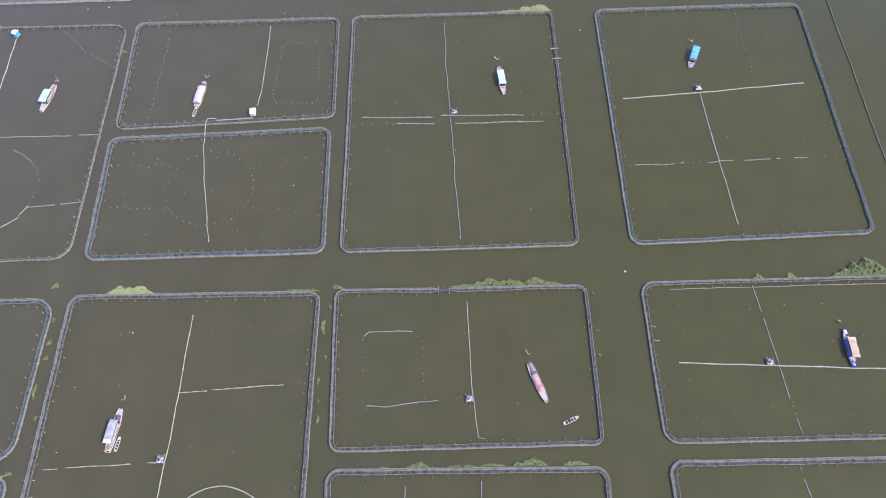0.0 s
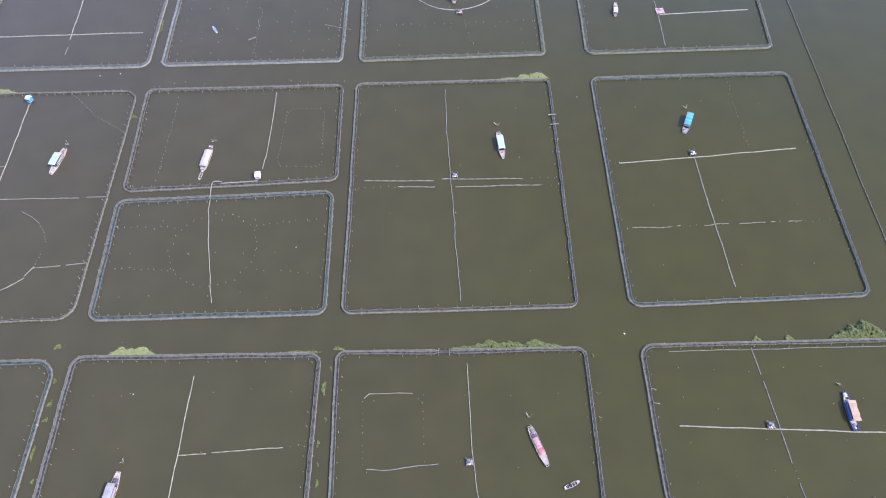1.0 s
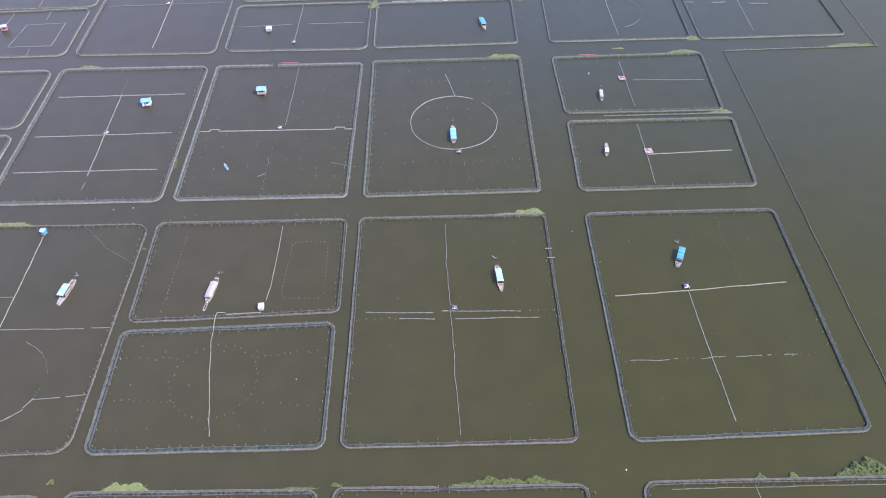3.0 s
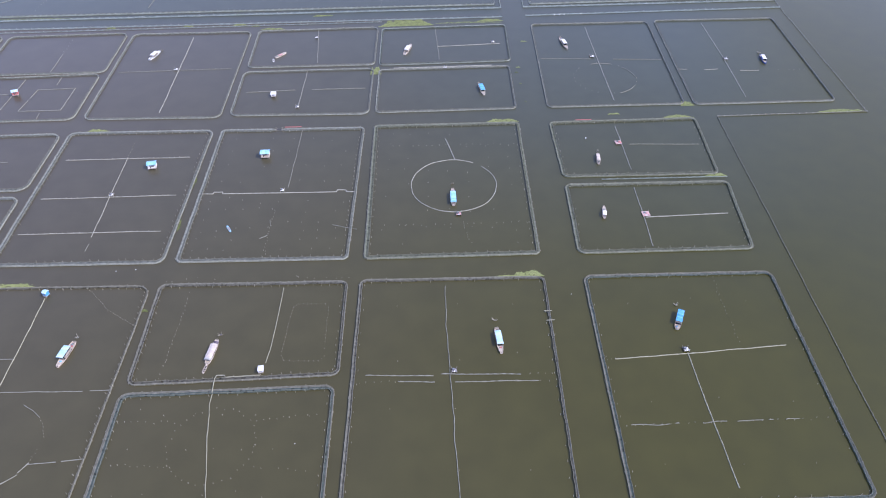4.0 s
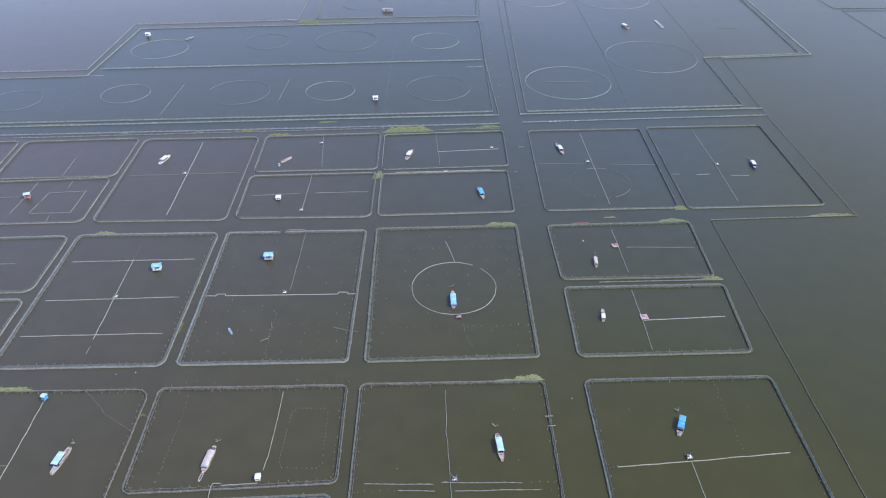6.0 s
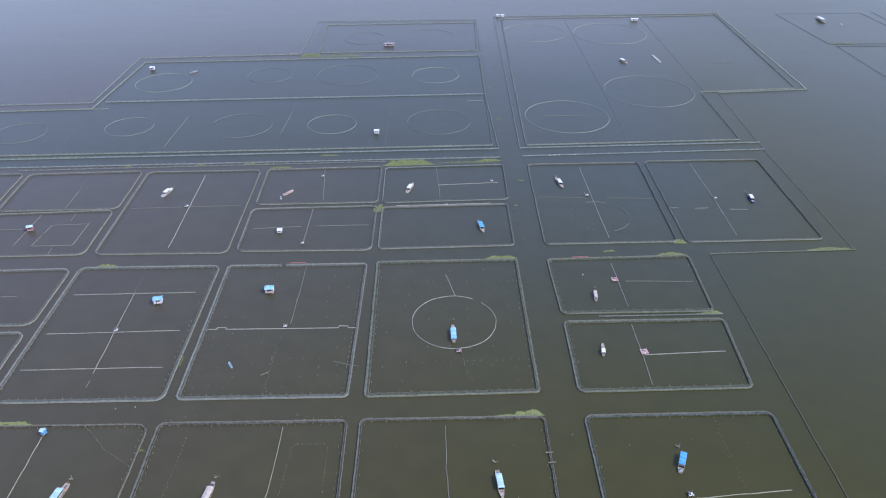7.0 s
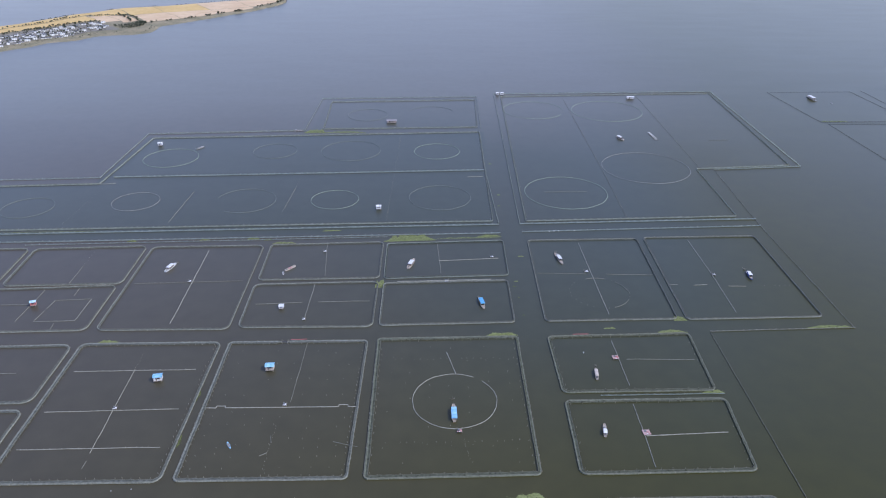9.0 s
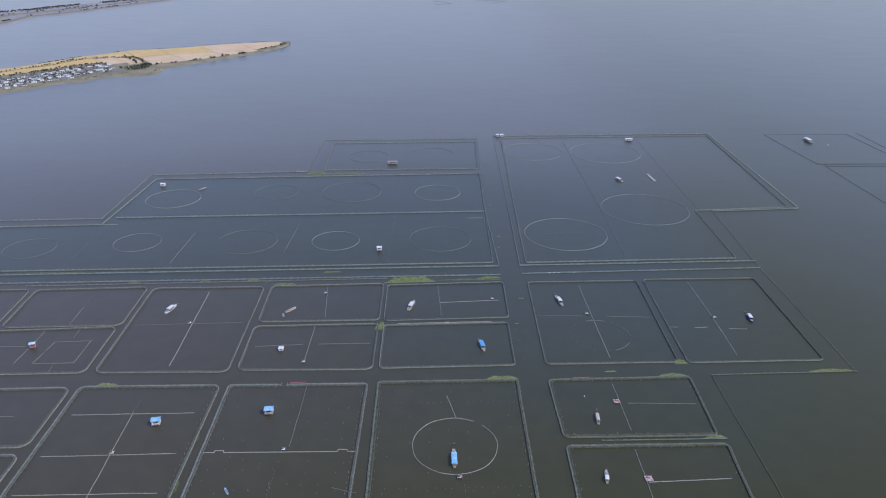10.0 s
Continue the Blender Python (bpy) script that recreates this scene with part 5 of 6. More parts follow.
stilt_hut(-69.2, 227.6, 4, "watch hut on stilts with bright blue roof and pinkish walls", 4.4, 3.7)
stilt_hut(-110.1, 220.2, 12, "watch hut on stilts with bright blue roof and pale walls", 4.3, 3.5, wall_mat=SHEET_WHITE)
stilt_hut(-122.4, 153.6, -20, "small pale-roofed hut with blue walls beside a float line", 1.9, 1.9, SHEET_PALE, SHEET_BLUE, 1.7, 0.8, 0.5)
stilt_hut(-51.4, 125.0, 6, "small white shelter at the end of a float line", 1.9, 2.3, SHEET_WHITE, SHEET_WHITE, 1.2, 0.5, 0.2)
stilt_hut(-74.1, 272.4, 4, "white shelter on stilts over the water", 2.8, 3.2, SHEET_WHITE, SHEET_WHITE, 1.3, 0.7, 0.3)
stilt_hut(-184.5, 272.7, 20, "hut with pale blue roof and red lower walls", 3.3, 2.8, SHEET_PALE, TARP_RED)
stilt_hut(-40.4, 380.6, 4, "white hut on stilts in a large pen", 3.8, 3.4, SHEET_WHITE, SHEET_WHITE)
stilt_hut(-204.5, 487.5, 4, "white hut on stilts in a large pen", 4.0, 3.4, SHEET_WHITE, SHEET_WHITE)
stilt_hut(-44.8, 545.6, 3, "long hut with pale roof over the water", 10.0, 4.5, SHEET_LILAC, HULL_PINK, 1.8)
stilt_hut(156.8, 618.6, 3, "long white hut over the water", 8.0, 4.0, SHEET_WHITE, SHEET_WHITE, 1.6)
stilt_hut(42.4, 627.4, 3, "small white hut on a fence corner", 3.6, 3.2, SHEET_WHITE, SHEET_WHITE)
stilt_hut(46.3, 627.4, 3, "small white hut on a fence corner", 3.6, 3.2, SHEET_WHITE, SHEET_WHITE)


def float_raft():
    m, length = between((151.9, 507.9), (150.2, 526.3))
    raft = thing("float_raft", "long narrow raft of white floats and planks", "raft", m=m)
    for y in (-1.2, 1.2):
        part("beam", box(length, 0.35, 0.3, Matrix.Translation((0, y, 0.3)), 0.04), PLANK, raft)
    for k in range(7):
        part("float", box(0.9, 2.9, 0.5, Matrix.Translation(((k - 3) * length / 7.2, 0.12 * (k % 2), 0.25)), 0.12), FOAM, raft)
    return raft


float_raft()


def work_raft(x, y, turn):
    raft = thing("work_raft", "small grey plank raft moored at a net fence", "raft", m=Matrix.Translation(at(x, y)) @ Matrix.Rotation(radians(turn), 4, "Z"))
    for k in range(6):
        part("plank", box(9.0, 0.42, 0.14, Matrix.Translation((0.15 * (k % 2), (k - 2.5) * 0.5, 0.5)), 0.02), PLANK, raft)
    for x0 in (-3.4, 0, 3.4):
        part("float", rod((x0, -1.4, 0.2), (x0, 1.4, 0.2), 0.28, 0.28, 8), FOAM, raft)
    part("box", box(1.6, 1.2, 0.9, Matrix.Translation((-2.6, 0, 1.02)), 0.05), SHEET_GREY, raft)


work_raft(-113.1, 523.4, 4)


def gate_floats(points, mat, label):
    """A short string of bright floats on a pen's rope."""
    ob = thing("float_string", label, "floats", "")
    path = resample(points, 0.7)
    part("float_tube", sweep([wobble(p, 4, 0.15) + Vector((0, 0, 0.95)) for p in path], tube_profile(0.2)), mat, ob)
    return ob



def pen_gate(x, y):
    """A narrow boat gate in the pen's net: two pairs of gate posts and a lowered dark net between them."""
    gate = thing("pen_gate", "narrow lowered gate of dark net in a pen fence", "gate", "", Matrix.Translation(at(x, y)))
    for side in (-1.75, 1.75):
        for y0 in (0.25, -1.75):
            part("gate_post", rod((side, y0, -0.5), (side, y0, 1.25), 0.1, 0.08), BAMBOO, gate)
        part("gate_rope", rod((side, 0.25, 0.8), (side, -1.75, 0.75), 0.06), ROPE, gate)
    part("gate_net", sweep([Vector((-1.5 + 0.3 * k, -0.35, 0)) for k in range(11)], lambda i: [(0.3, -0.1), (0.28, 0.34), (-0.2, 0.37), (-0.75, 0.34), (-0.8, -0.1)]), HULL_DARK, gate)


pen_gate(-0.9, 73.2)
pen_gate(-67.3, 246.6)
guide_net([(51, 72.9), (68, 73.3), (88, 73.9), (104, 74.2)], GUIDE_DULL, 0.22, 0.4, ticks=5.0)
guide_net([(28.9, 147.3), (31.2, 147.5)], GUIDE_PALE, 0.3, sway=0.05, lift=0.8)
guide_net([(29.2, 143.6), (31.6, 143.8)], GUIDE_PALE, 0.3, sway=0.05, lift=0.8)
gate_floats([(-65.0, 247.1), (-58.5, 247.4)], TARP_RED, "string of red floats along a pen gate")
gate_floats([(52.0, 252.8), (58.5, 253.1)], TARP_RED, "string of red floats along a pen gate")


# ---- floating weeds ----
def weed_patch(x0, y0, x1, y1, depth, count, seed, mat=WEED, tall=0.3, name_label="patch of yellow-green floating weed along a net fence", edge=0.0):
    """Leaves in clumps along a chart line, thicker towards the fence."""
    rng = random.Random(seed)
    a, b = at(x0, y0), at(x1, y1)
    along = b - a
    side = Vector((-along.y, along.x, 0)).normalized()
    verts, faces = [], []
    span = along.length
    ragged = 0.55 if mat is WEED_DRY else 0.8
    count = int(count * 1.7)
    if mat is WEED_DRY:
        tall *= 0.45
    for _ in range(count):
        u = rng.random()
        swell = 0.62 + ragged * 0.7 * noise.noise(Vector((u * span / 5.0, seed * 3.1, 0))) + ragged * 0.4 * noise.noise(Vector((u * span / 1.6, seed * 1.7, 5)))
        hump = max(0.05, (min(1.0, 5 * u, 5 * (1 - u)) if mat is WEED_DRY else 0.12 + 0.88 * math.sin(math.pi * u) ** 0.8) * swell)
        w = rng.random() ** 1.15
        v = w * depth * hump
        if rng.random() < 0.012:   # strays adrift
            v += abs(rng.gauss(0, 0.8))
            u += rng.gauss(0, 0.6) / span
        if noise.noise(Vector((u * span / 0.9, v / 0.8, seed))) + rng.gauss(0, 0.1) < -0.34:
            continue
        p = a + along * u + side * (v + edge)
        r, yaw, tip = rng.uniform(0.08, 0.22), rng.uniform(0, 6.28), rng.uniform(-0.5, 0.9)
        mound = 4 * w * (1 - w) * min(1.0, 1.6 * hump)   # heaped in the middle, low at its rims
        z = 0.03 + tall * (mound * (0.75 + 0.5 * noise.noise(Vector((p.x / 0.9, p.y / 0.9, seed)))) + 0.3 * rng.random())
        d, q = Vector((math.cos(yaw), math.sin(yaw), 0)), Vector((-math.sin(yaw), math.cos(yaw), 0))
        c = Vector((p.x, p.y, max(0.03, z)))
        k = len(verts)
        verts += [c - d * r, c + q * r * 0.6 + Vector((0, 0, r * tip * 0.4)), c + d * r + Vector((0, 0, r * tip)), c - q * r * 0.6 + Vector((0, 0, r * tip * 0.4))]
        faces.append((k, k + 1, k + 2, k + 3))
    me = bpy.data.meshes.new("floating_weed")
    me.from_pydata([tuple(v) for v in verts], [], faces)
    me.materials.append(mat)
    return tagged(new("floating_weed", me), name_label, "water weed", "floating weed patches", "stuff")


GREEN = "patch of leafy green floating weed along a net fence"
weed_patch(-78.6, 72.0, -67.8, 72.2, 4.0, 5200, 1, WEED_DRY)
weed_patch(0.8, 73.5, 26.5, 73.9, 3.6, 8000, 2, WEED, 1.0, GREEN)
weed_patch(89.2, 75.8, 108.0, 76.3, 8.2, 11000, 3, WEED, 1.7, GREEN)
weed_patch(70.5, 75.3, 73.0, 75.4, 2.2, 500, 4, WEED, 0.5, GREEN)
weed_patch(78.3, 75.5, 80.6, 75.6, 2.2, 500, 5, WEED, 0.5, GREEN)
weed_patch(-38.0, 72.5, -29.5, 72.7, 1.6, 1100, 6, WEED)
weed_patch(14.5, 162.2, 24.0, 162.5, 1.3, 900, 53, WEED_DRY)
weed_patch(20.5, 162.4, 30.4, 162.8, 5.4, 4600, 7, WEED_DRY)
weed_patch(-91.6, 73.6, -90.0, 73.8, 2.0, 300, 8, WEED)
weed_patch(-88.4, 61.2, -89.2, 59.6, 1.7, 260, 9, WEED)
weed_patch(-88.2, 57.2, -89.0, 56.2, 1.5, 170, 45, WEED)
weed_patch(-89.4, 66.2, -89.3, 65.0, 1.2, 130, 46, WEED)
weed_patch(-88.6, 47.6, -88.6, 50.6, 1.8, 420, 10, WEED, 0.5)
weed_patch(-86.8, 42.6, -86.8, 43.6, 0.9, 60, 56, WEED)
weed_patch(-91.6, 30.6, -88.6, 31.6, 1.8, 420, 57, WEED, 0.5)
weed_patch(13.2, 33.1, 20.0, 33.2, 3.4, 2400, 11, WEED, 0.9, GREEN)
weed_patch(-8.5, 32.8, -4.0, 32.9, 1.7, 700, 12, WEED, 0.5, GREEN)
weed_patch(-14.0, 32.7, -12.0, 32.8, 0.9, 120, 13, WEED, 0.4)
weed_patch(23.4, 33.2, 28.5, 33.3, 1.7, 800, 14, WEED, 0.6, GREEN)
weed_patch(6.5, 33.0, 11.5, 33.1, 1.0, 300, 58, WEED, 0.4)
weed_patch(0.0, 32.9, 6.0, 33.0, 1.0, 350, 15, WEED)
weed_patch(90.0, 35.1, 100.0, 35.3, 1.6, 900, 16, WEED, 0.5)
weed_patch(-26.6, 73.4, -24.0, 73.2, 1.8, 500, 17, WEED, 0.5)
weed_patch(-27.6, 62.2, -27.6, 65.4, 2.0, 450, 18, WEED, 0.5)
weed_patch(-28.2, 52.0, -28.2, 50.4, 1.2, 110, 19, WEED, 0.4)
weed_patch(-27.6, 43.6, -27.6, 42.0, 1.4, 170, 47, WEED, 0.4)
for k, (x, y, n) in enumerate(((33.0, 72.2, 40), (33.0, 63.0, 14), (32.9, 57.2, 16), (-27.8, 47.2, 30), (-27.2, 57.0, 24), (-27.0, 69.0, 34))):
    weed_patch(x, y, x + 0.3, y - 0.9, 0.9, n, 60 + k, WEED, 0.4)
weed_patch(-141.5, 157.0, -128.0, 157.4, 3.0, 2600, 21, WEED_DRY)
weed_patch(-92.0, 147.0, -89.6, 147.1, 1.6, 350, 22, WEED)
weed_patch(-143.5, 244.4, -135.5, 244.7, 3.0, 1800, 23, WEED_DRY)
weed_patch(16.0, 252.0, 29.0, 252.5, 4.6, 4200, 24, WEED_DRY)
weed_patch(94.5, 215.2, 103.0, 215.6, 3.2, 2200, 25, WEED_DRY)
weed_patch(88.0, 255.1, 101.0, 255.8, 4.0, 2600, 26, WEED_DRY)
weed_patch(-34.0, 338.8, -7.0, 341.0, 15.0, 19000, 27, WEED_DRY)
weed_patch(-6.0, 342.6, 27.0, 344.4, 3.0, 2200, 28, WEED_DRY)
weed_patch(15.0, 345.2, 28.0, 346.0, 4.5, 3200, 29, WEED_DRY)
weed_patch(-34.4, 291.0, -29.6, 291.4, 15.0, 4200, 30, WEED_DRY, 0.6)
weed_patch(97.8, 264.8, 103.4, 265.0, 7.5, 2200, 31, WEED_DRY)
weed_patch(152.0, 259.2, 173.5, 260.6, 5.0, 4200, 32, WEED_DRY)
weed_patch(-108.0, 517.6, -92.0, 518.6, 19.0, 8000, 33, WEED_DRY)
weed_patch(-96.0, 518.0, -62.0, 520.0, 8.0, 5200, 54, WEED_DRY)
weed_patch(-219.0, 513.8, -112.0, 523.6, 2.2, 3600, 55, WEED_DRY)
weed_patch(292.0, 555.0, 316.0, 556.0, 6.0, 3000, 34, WEED_DRY)
weed_patch(-106.5, 339.4, -99.5, 339.8, 5.5, 1300, 35, WEED_DRY)
weed_patch(-97.0, 339.2, -93.0, 339.5, 4.0, 600, 59, WEED_DRY)
weed_patch(-131.0, 338.2, -125.5, 338.5, 3.5, 500, 61, WEED_DRY)
weed_patch(-168.0, 336.0, -163.5, 336.3, 5.0, 500, 62, WEED_DRY)
weed_patch(-110.0, 352.0, -103.5, 352.4, 3.0, 500, 63, WEED_DRY)
weed_patch(-240.0, 345.4, -190.0, 348.4, 1.2, 1300, 64, WEED_DRY)
weed_patch(-68.0, 350.5, -58.0, 351.5, 4.0, 1500, 36, WEED_DRY)
weed_patch(-92.0, 335.5, -80.0, 336.0, 4.0, 1500, 37, WEED_DRY)
weed_patch(30.2, 293.0, 31.6, 293.0, 2.4, 160, 38, WEED)
weed_patch(31.6, 283.0, 32.6, 283.0, 1.6, 60, 51, WEED)
weed_patch(32.4, 268.0, 33.4, 268.0, 1.6, 60, 52, WEED)
weed_patch(31.0, 297.5, 33.0, 297.6, 2.0, 140, 50, WEED_DRY)
weed_patch(66.0, 258.0, 71.0, 258.2, 2.5, 600, 39, WEED_DRY)
weed_patch(29.0, 402.0, 31.0, 402.3, 3.0, 320, 40, WEED_DRY)
weed_patch(28.4, 386.0, 29.8, 386.1, 2.0, 160, 48, WEED_DRY)
weed_patch(26.5, 455.0, 28.5, 455.2, 4.0, 400, 49, WEED_DRY)
weed_patch(35.0, 323.0, 38.0, 323.2, 2.5, 260, 41, WEED_DRY)
weed_patch(-92.2, 214.0, -92.6, 206.0, 1.6, 500, 43, WEED)
weed_patch(-91.4, 190.0, -91.2, 184.0, 1.6, 400, 44, WEED)


def marker_float(x, y):
    """A white can on a short post."""
    ob = thing("marker", "white can on a short post in the water", "marker", "", Matrix.Translation(at(x, y)))
    part("post", rod((0, 0, -0.5), (0.05, 0, 0.7), 0.08), BAMBOO, ob)
    part("can", rod((0.05, 0, 0.6), (0.08, 0.1, 1.2), 0.27, 0.24, 10), FOAM, ob)


marker_float(54.3, 239.8)


def foam_speck(x, y, size, seed):
    bm = bmesh.new()
    bmesh.ops.create_icosphere(bm, subdivisions=2, radius=size)
    for v in bm.verts:
        v.co *= 0.85 + 0.3 * noise.noise(v.co * 3 + Vector((seed, 0, 0)))
        v.co.z *= 0.7
    ob = part("float", bm, FOAM, None)
    ob.matrix_basis = Matrix.Translation(at(x, y, size * 0.25))
    return tagged(ob, "loose white foam float on the water", "float", "loose floats")


for k, (x, y, size) in enumerate(((41.3, 77.5, 0.5), (-38.5, 102.0, 0.35), (-70.5, 62.5, 0.3), (-105, 164.5, 0.35), (-99, 165.3, 0.4), (54.5, 352.9, 1.1), (57.0, 353.2, 1.1), (59.5, 353.4, 1.0), (68, 354.0, 1.0), (38.0, 155.0, 0.3))):
    foam_speck(x, y, size * 0.65, k)


# ---- the far island, its village and the land beyond ----
def polyline(points, v):
    pts = [at(*p) for p in points]
    lens = [0.0]
    for a, b in zip(pts, pts[1:]):
        lens.append(lens[-1] + (b - a).length)
    s = max(0.0, min(1.0, v)) * lens[-1]
    for i in range(len(pts) - 1):
        if s <= lens[i + 1]:
            return pts[i].lerp(pts[i + 1], (s - lens[i]) / (lens[i + 1] - lens[i]))
    return pts[-1]


NEAR_SHORE = [(-640, 640), (-540, 742), (-487.1, 778.1), (-466.1, 808.3), (-453.4, 833.8), (-427.3, 847.9), (-416.1, 875.5), (-375.2, 884.3), (-360.1, 899.4), (-366.8, 937.2), (-346.2, 962.5), (-308.2, 1012.1), (-280.1, 1055.9), (-256.9, 1097.8), (-247.4, 1142.1)]
FAR_SHORE = [(-760, 760), (-640, 858), (-572.5, 928.0), (-538.7, 974.7), (-511.5, 1030.2), (-469.0, 1081.9), (-417.4, 1100.3), (-346.8, 1148.3), (-300, 1166), (-255, 1180)]


def island(v, u):
    """A place on the island: v along it, u from the near to the far shore."""
    p = polyline(NEAR_SHORE, v).lerp(polyline(FAR_SHORE, v), u)
    p = wobble(p, 40, 5.0)
    p.z = 3.0 * min(1.0, min(u, 1 - u) / 0.14) ** 0.7 - 0.3
    return p


def land_sheet(name, place, v0, v1, u0, u1, nv, nu, mat, label, lift=0.0, kind="structure", category="ground"):
    bm = bmesh.new()
    rows = [[bm.verts.new(place(v0 + (v1 - v0) * i / nv, u0 + (u1 - u0) * j / nu) + Vector((0, 0, lift))) for j in range(nu + 1)] for i in range(nv + 1)]
    for r, q in zip(rows, rows[1:]):
        for k in range(nu):
            bm.faces.new((r[k], q[k], q[k + 1], r[k + 1]))
    bmesh.ops.recalc_face_normals(bm, faces=bm.faces)
    return tagged(part(name, bm, mat), label, category, kind=kind)


land_sheet("island_ground", island, 0, 1, 0, 1, 60, 16, SHORE, "low grassy island shore with brown reeds")
land_sheet("village_ground", lambda v, u: island(v, 0.135 + 0.41 * u + max(0, v - 0.44) * 0.4 * (1 - u)), 0.22, 0.545, 0, 1, 24, 6, VILLAGE_GROUND, "trodden grey-brown earth between the village houses", 0.15)
# Fields as separate plots, each with the width it has at its two ends, and field paths between.
PLOTS = ((0.0, 0.35, 0.61, 0.75, 0.61, 0.76, STRAW), (0.351, 0.455, 0.61, 0.76, 0.60, 0.79, STRAW), (0.456, 0.547, 0.60, 0.79, 0.60, 0.815, STRAW),
         (0.0, 0.40, 0.78, 0.97, 0.79, 0.97, STRAW), (0.401, 0.56, 0.79, 0.97, 0.835, 0.97, STRAW), (0.561, 0.628, 0.77, 0.97, 0.62, 0.97, STRAW),
         (0.548, 0.58, 0.50, 0.77, 0.47, 0.73, STUBBLE), (0.581, 0.617, 0.40, 0.72, 0.35, 0.60, STUBBLE),
         (0.630, 0.70, 0.538, 0.965, 0.543, 0.965, STRAW), (0.701, 0.79, 0.543, 0.965, 0.412, 0.96, STRAW), (0.791, 0.88, 0.411, 0.96, 0.206, 0.95, STUBBLE), (0.881, 0.975, 0.205, 0.95, 0.3, 0.92, STUBBLE),
         (0.630, 0.703, 0.19, 0.532, 0.13, 0.538, STUBBLE), (0.704, 0.79, 0.13, 0.537, 0.12, 0.406, STUBBLE), (0.791, 0.878, 0.12, 0.404, 0.12, 0.20, STUBBLE))
for v0, v1, a0, b0, a1, b1, mat in PLOTS:
    text = "ripe golden grain field" if mat is STRAW else "pale tan stubble field"
    land_sheet("field", lambda v, u: island(v, (a0 + (a1 - a0) * (v - v0) / (v1 - v0)) * (1 - u) + (b0 + (b1 - b0) * (v - v0) / (v1 - v0)) * u), v0, v1, 0, 1, 16, 6, mat, text, 0.25)


def make_tree(seed, height, spread):
    rng = random.Random(seed)
    tree = thing("tree", "dark green broadleaf tree on the island", "tree", "trees on the island")
    trunk = rod((0, 0, -0.2), (0.1, 0, height * 0.55), 0.22, 0.1)
    for k in range(4):
        a = rng.uniform(0, 6.28)
        add_rod(trunk, (0.05, 0, height * rng.uniform(0.3, 0.5)), (math.cos(a) * spread * 0.5, math.sin(a) * spread * 0.5, height * rng.uniform(0.6, 0.8)), 0.09, 0.04, 4)
    part("trunk", trunk, BARK, tree)
    crown = bmesh.new()
    for _ in range(110):
        d = Vector((rng.gauss(0, 1), rng.gauss(0, 1), rng.gauss(0, 1))).normalized()
        r = rng.uniform(0.45, 1.0) * (0.75 + 0.4 * noise.noise(d * 1.7 + Vector((seed, 0, 0))))
        c = Vector((d.x * spread * r, d.y * spread * r, height * 0.62 + d.z * height * 0.36 * r))
        q = rng.uniform(0.35, 0.7)
        turn = Euler((rng.uniform(-0.9, 0.9), rng.uniform(-0.9, 0.9), rng.uniform(0, 6.28))).to_matrix()
        crown.faces.new([crown.verts.new(c + turn @ Vector(v) * q) for v in ((-1, -0.6, 0), (0.2, -0.9, 0.15), (1, 0.1, 0), (0.3, 0.9, -0.15), (-0.8, 0.6, 0.1))])
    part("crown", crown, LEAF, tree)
    return tree


_rng = random.Random(5)
kinds = [make_tree(k, h, s) for k, (h, s) in enumerate(((5.2, 2.5), (4.4, 2.2), (6.0, 2.8), (3.2, 2.2)))]
first = [0.31, 0.36, 0.42, 0.47]
for t, v in zip(kinds, first):
    t.matrix_basis = Matrix.Translation(island(v, 0.52))


belt = bmesh.new()
planted = 0


def plant(v, u, size=1.0):
    """A tree of its own; past 290 it joins the belt."""
    global planted
    planted += 1
    q = _rng.uniform(0.75, 1.2) * size
    kind = kinds[_rng.randrange(4)]
    m = Matrix.Translation(island(v, u)) @ Matrix.Rotation(_rng.uniform(0, 6.28), 4, "Z") @ Matrix.Diagonal((q, q, q * _rng.uniform(0.8, 1.2), 1))
    if planted <= 285:
        copy_thing(kind, m)
    else:
        k = len(belt.verts)
        belt.from_mesh(next(c for c in kind.children if c.name.startswith("crown")).data)
        belt.verts.ensure_lookup_table()
        for w in belt.verts[k:]:
            w.co = m @ w.co


def plant_row(places, count, size, spread=0.006):
    for k in range(count):
        s = k / (count - 1) * (len(places) - 1)
        i = min(int(s), len(places) - 2)
        (v0, u0), (v1, u1) = places[i], places[i + 1]
        plant(v0 + (v1 - v0) * (s - i) + _rng.gauss(0, 0.0012), u0 + (u1 - u0) * (s - i) + _rng.gauss(0, spread), size)


plant_row([(0.31, 0.77), (0.406, 0.775), (0.47, 0.795), (0.535, 0.825)], 34, 0.75)
plant_row([(0.28, 0.59), (0.35, 0.585), (0.42, 0.53), (0.455, 0.585), (0.51, 0.565), (0.548, 0.52)], 70, 0.75, 0.012)
plant_row([(0.555, 0.76), (0.59, 0.70), (0.622, 0.60), (0.625, 0.48), (0.615, 0.35)], 34, 0.7)
plant_row([(0.598, 0.36), (0.602, 0.5), (0.606, 0.66)], 12, 1.0)
for k in range(170):   # the wood round the pond
    plant(_rng.uniform(0.55, 0.622), _rng.uniform(0.19, 0.32), 0.6)
for k in range(190):   # among the houses
    plant(_rng.uniform(0.26, 0.53), _rng.uniform(0.15, 0.54), 0.7)
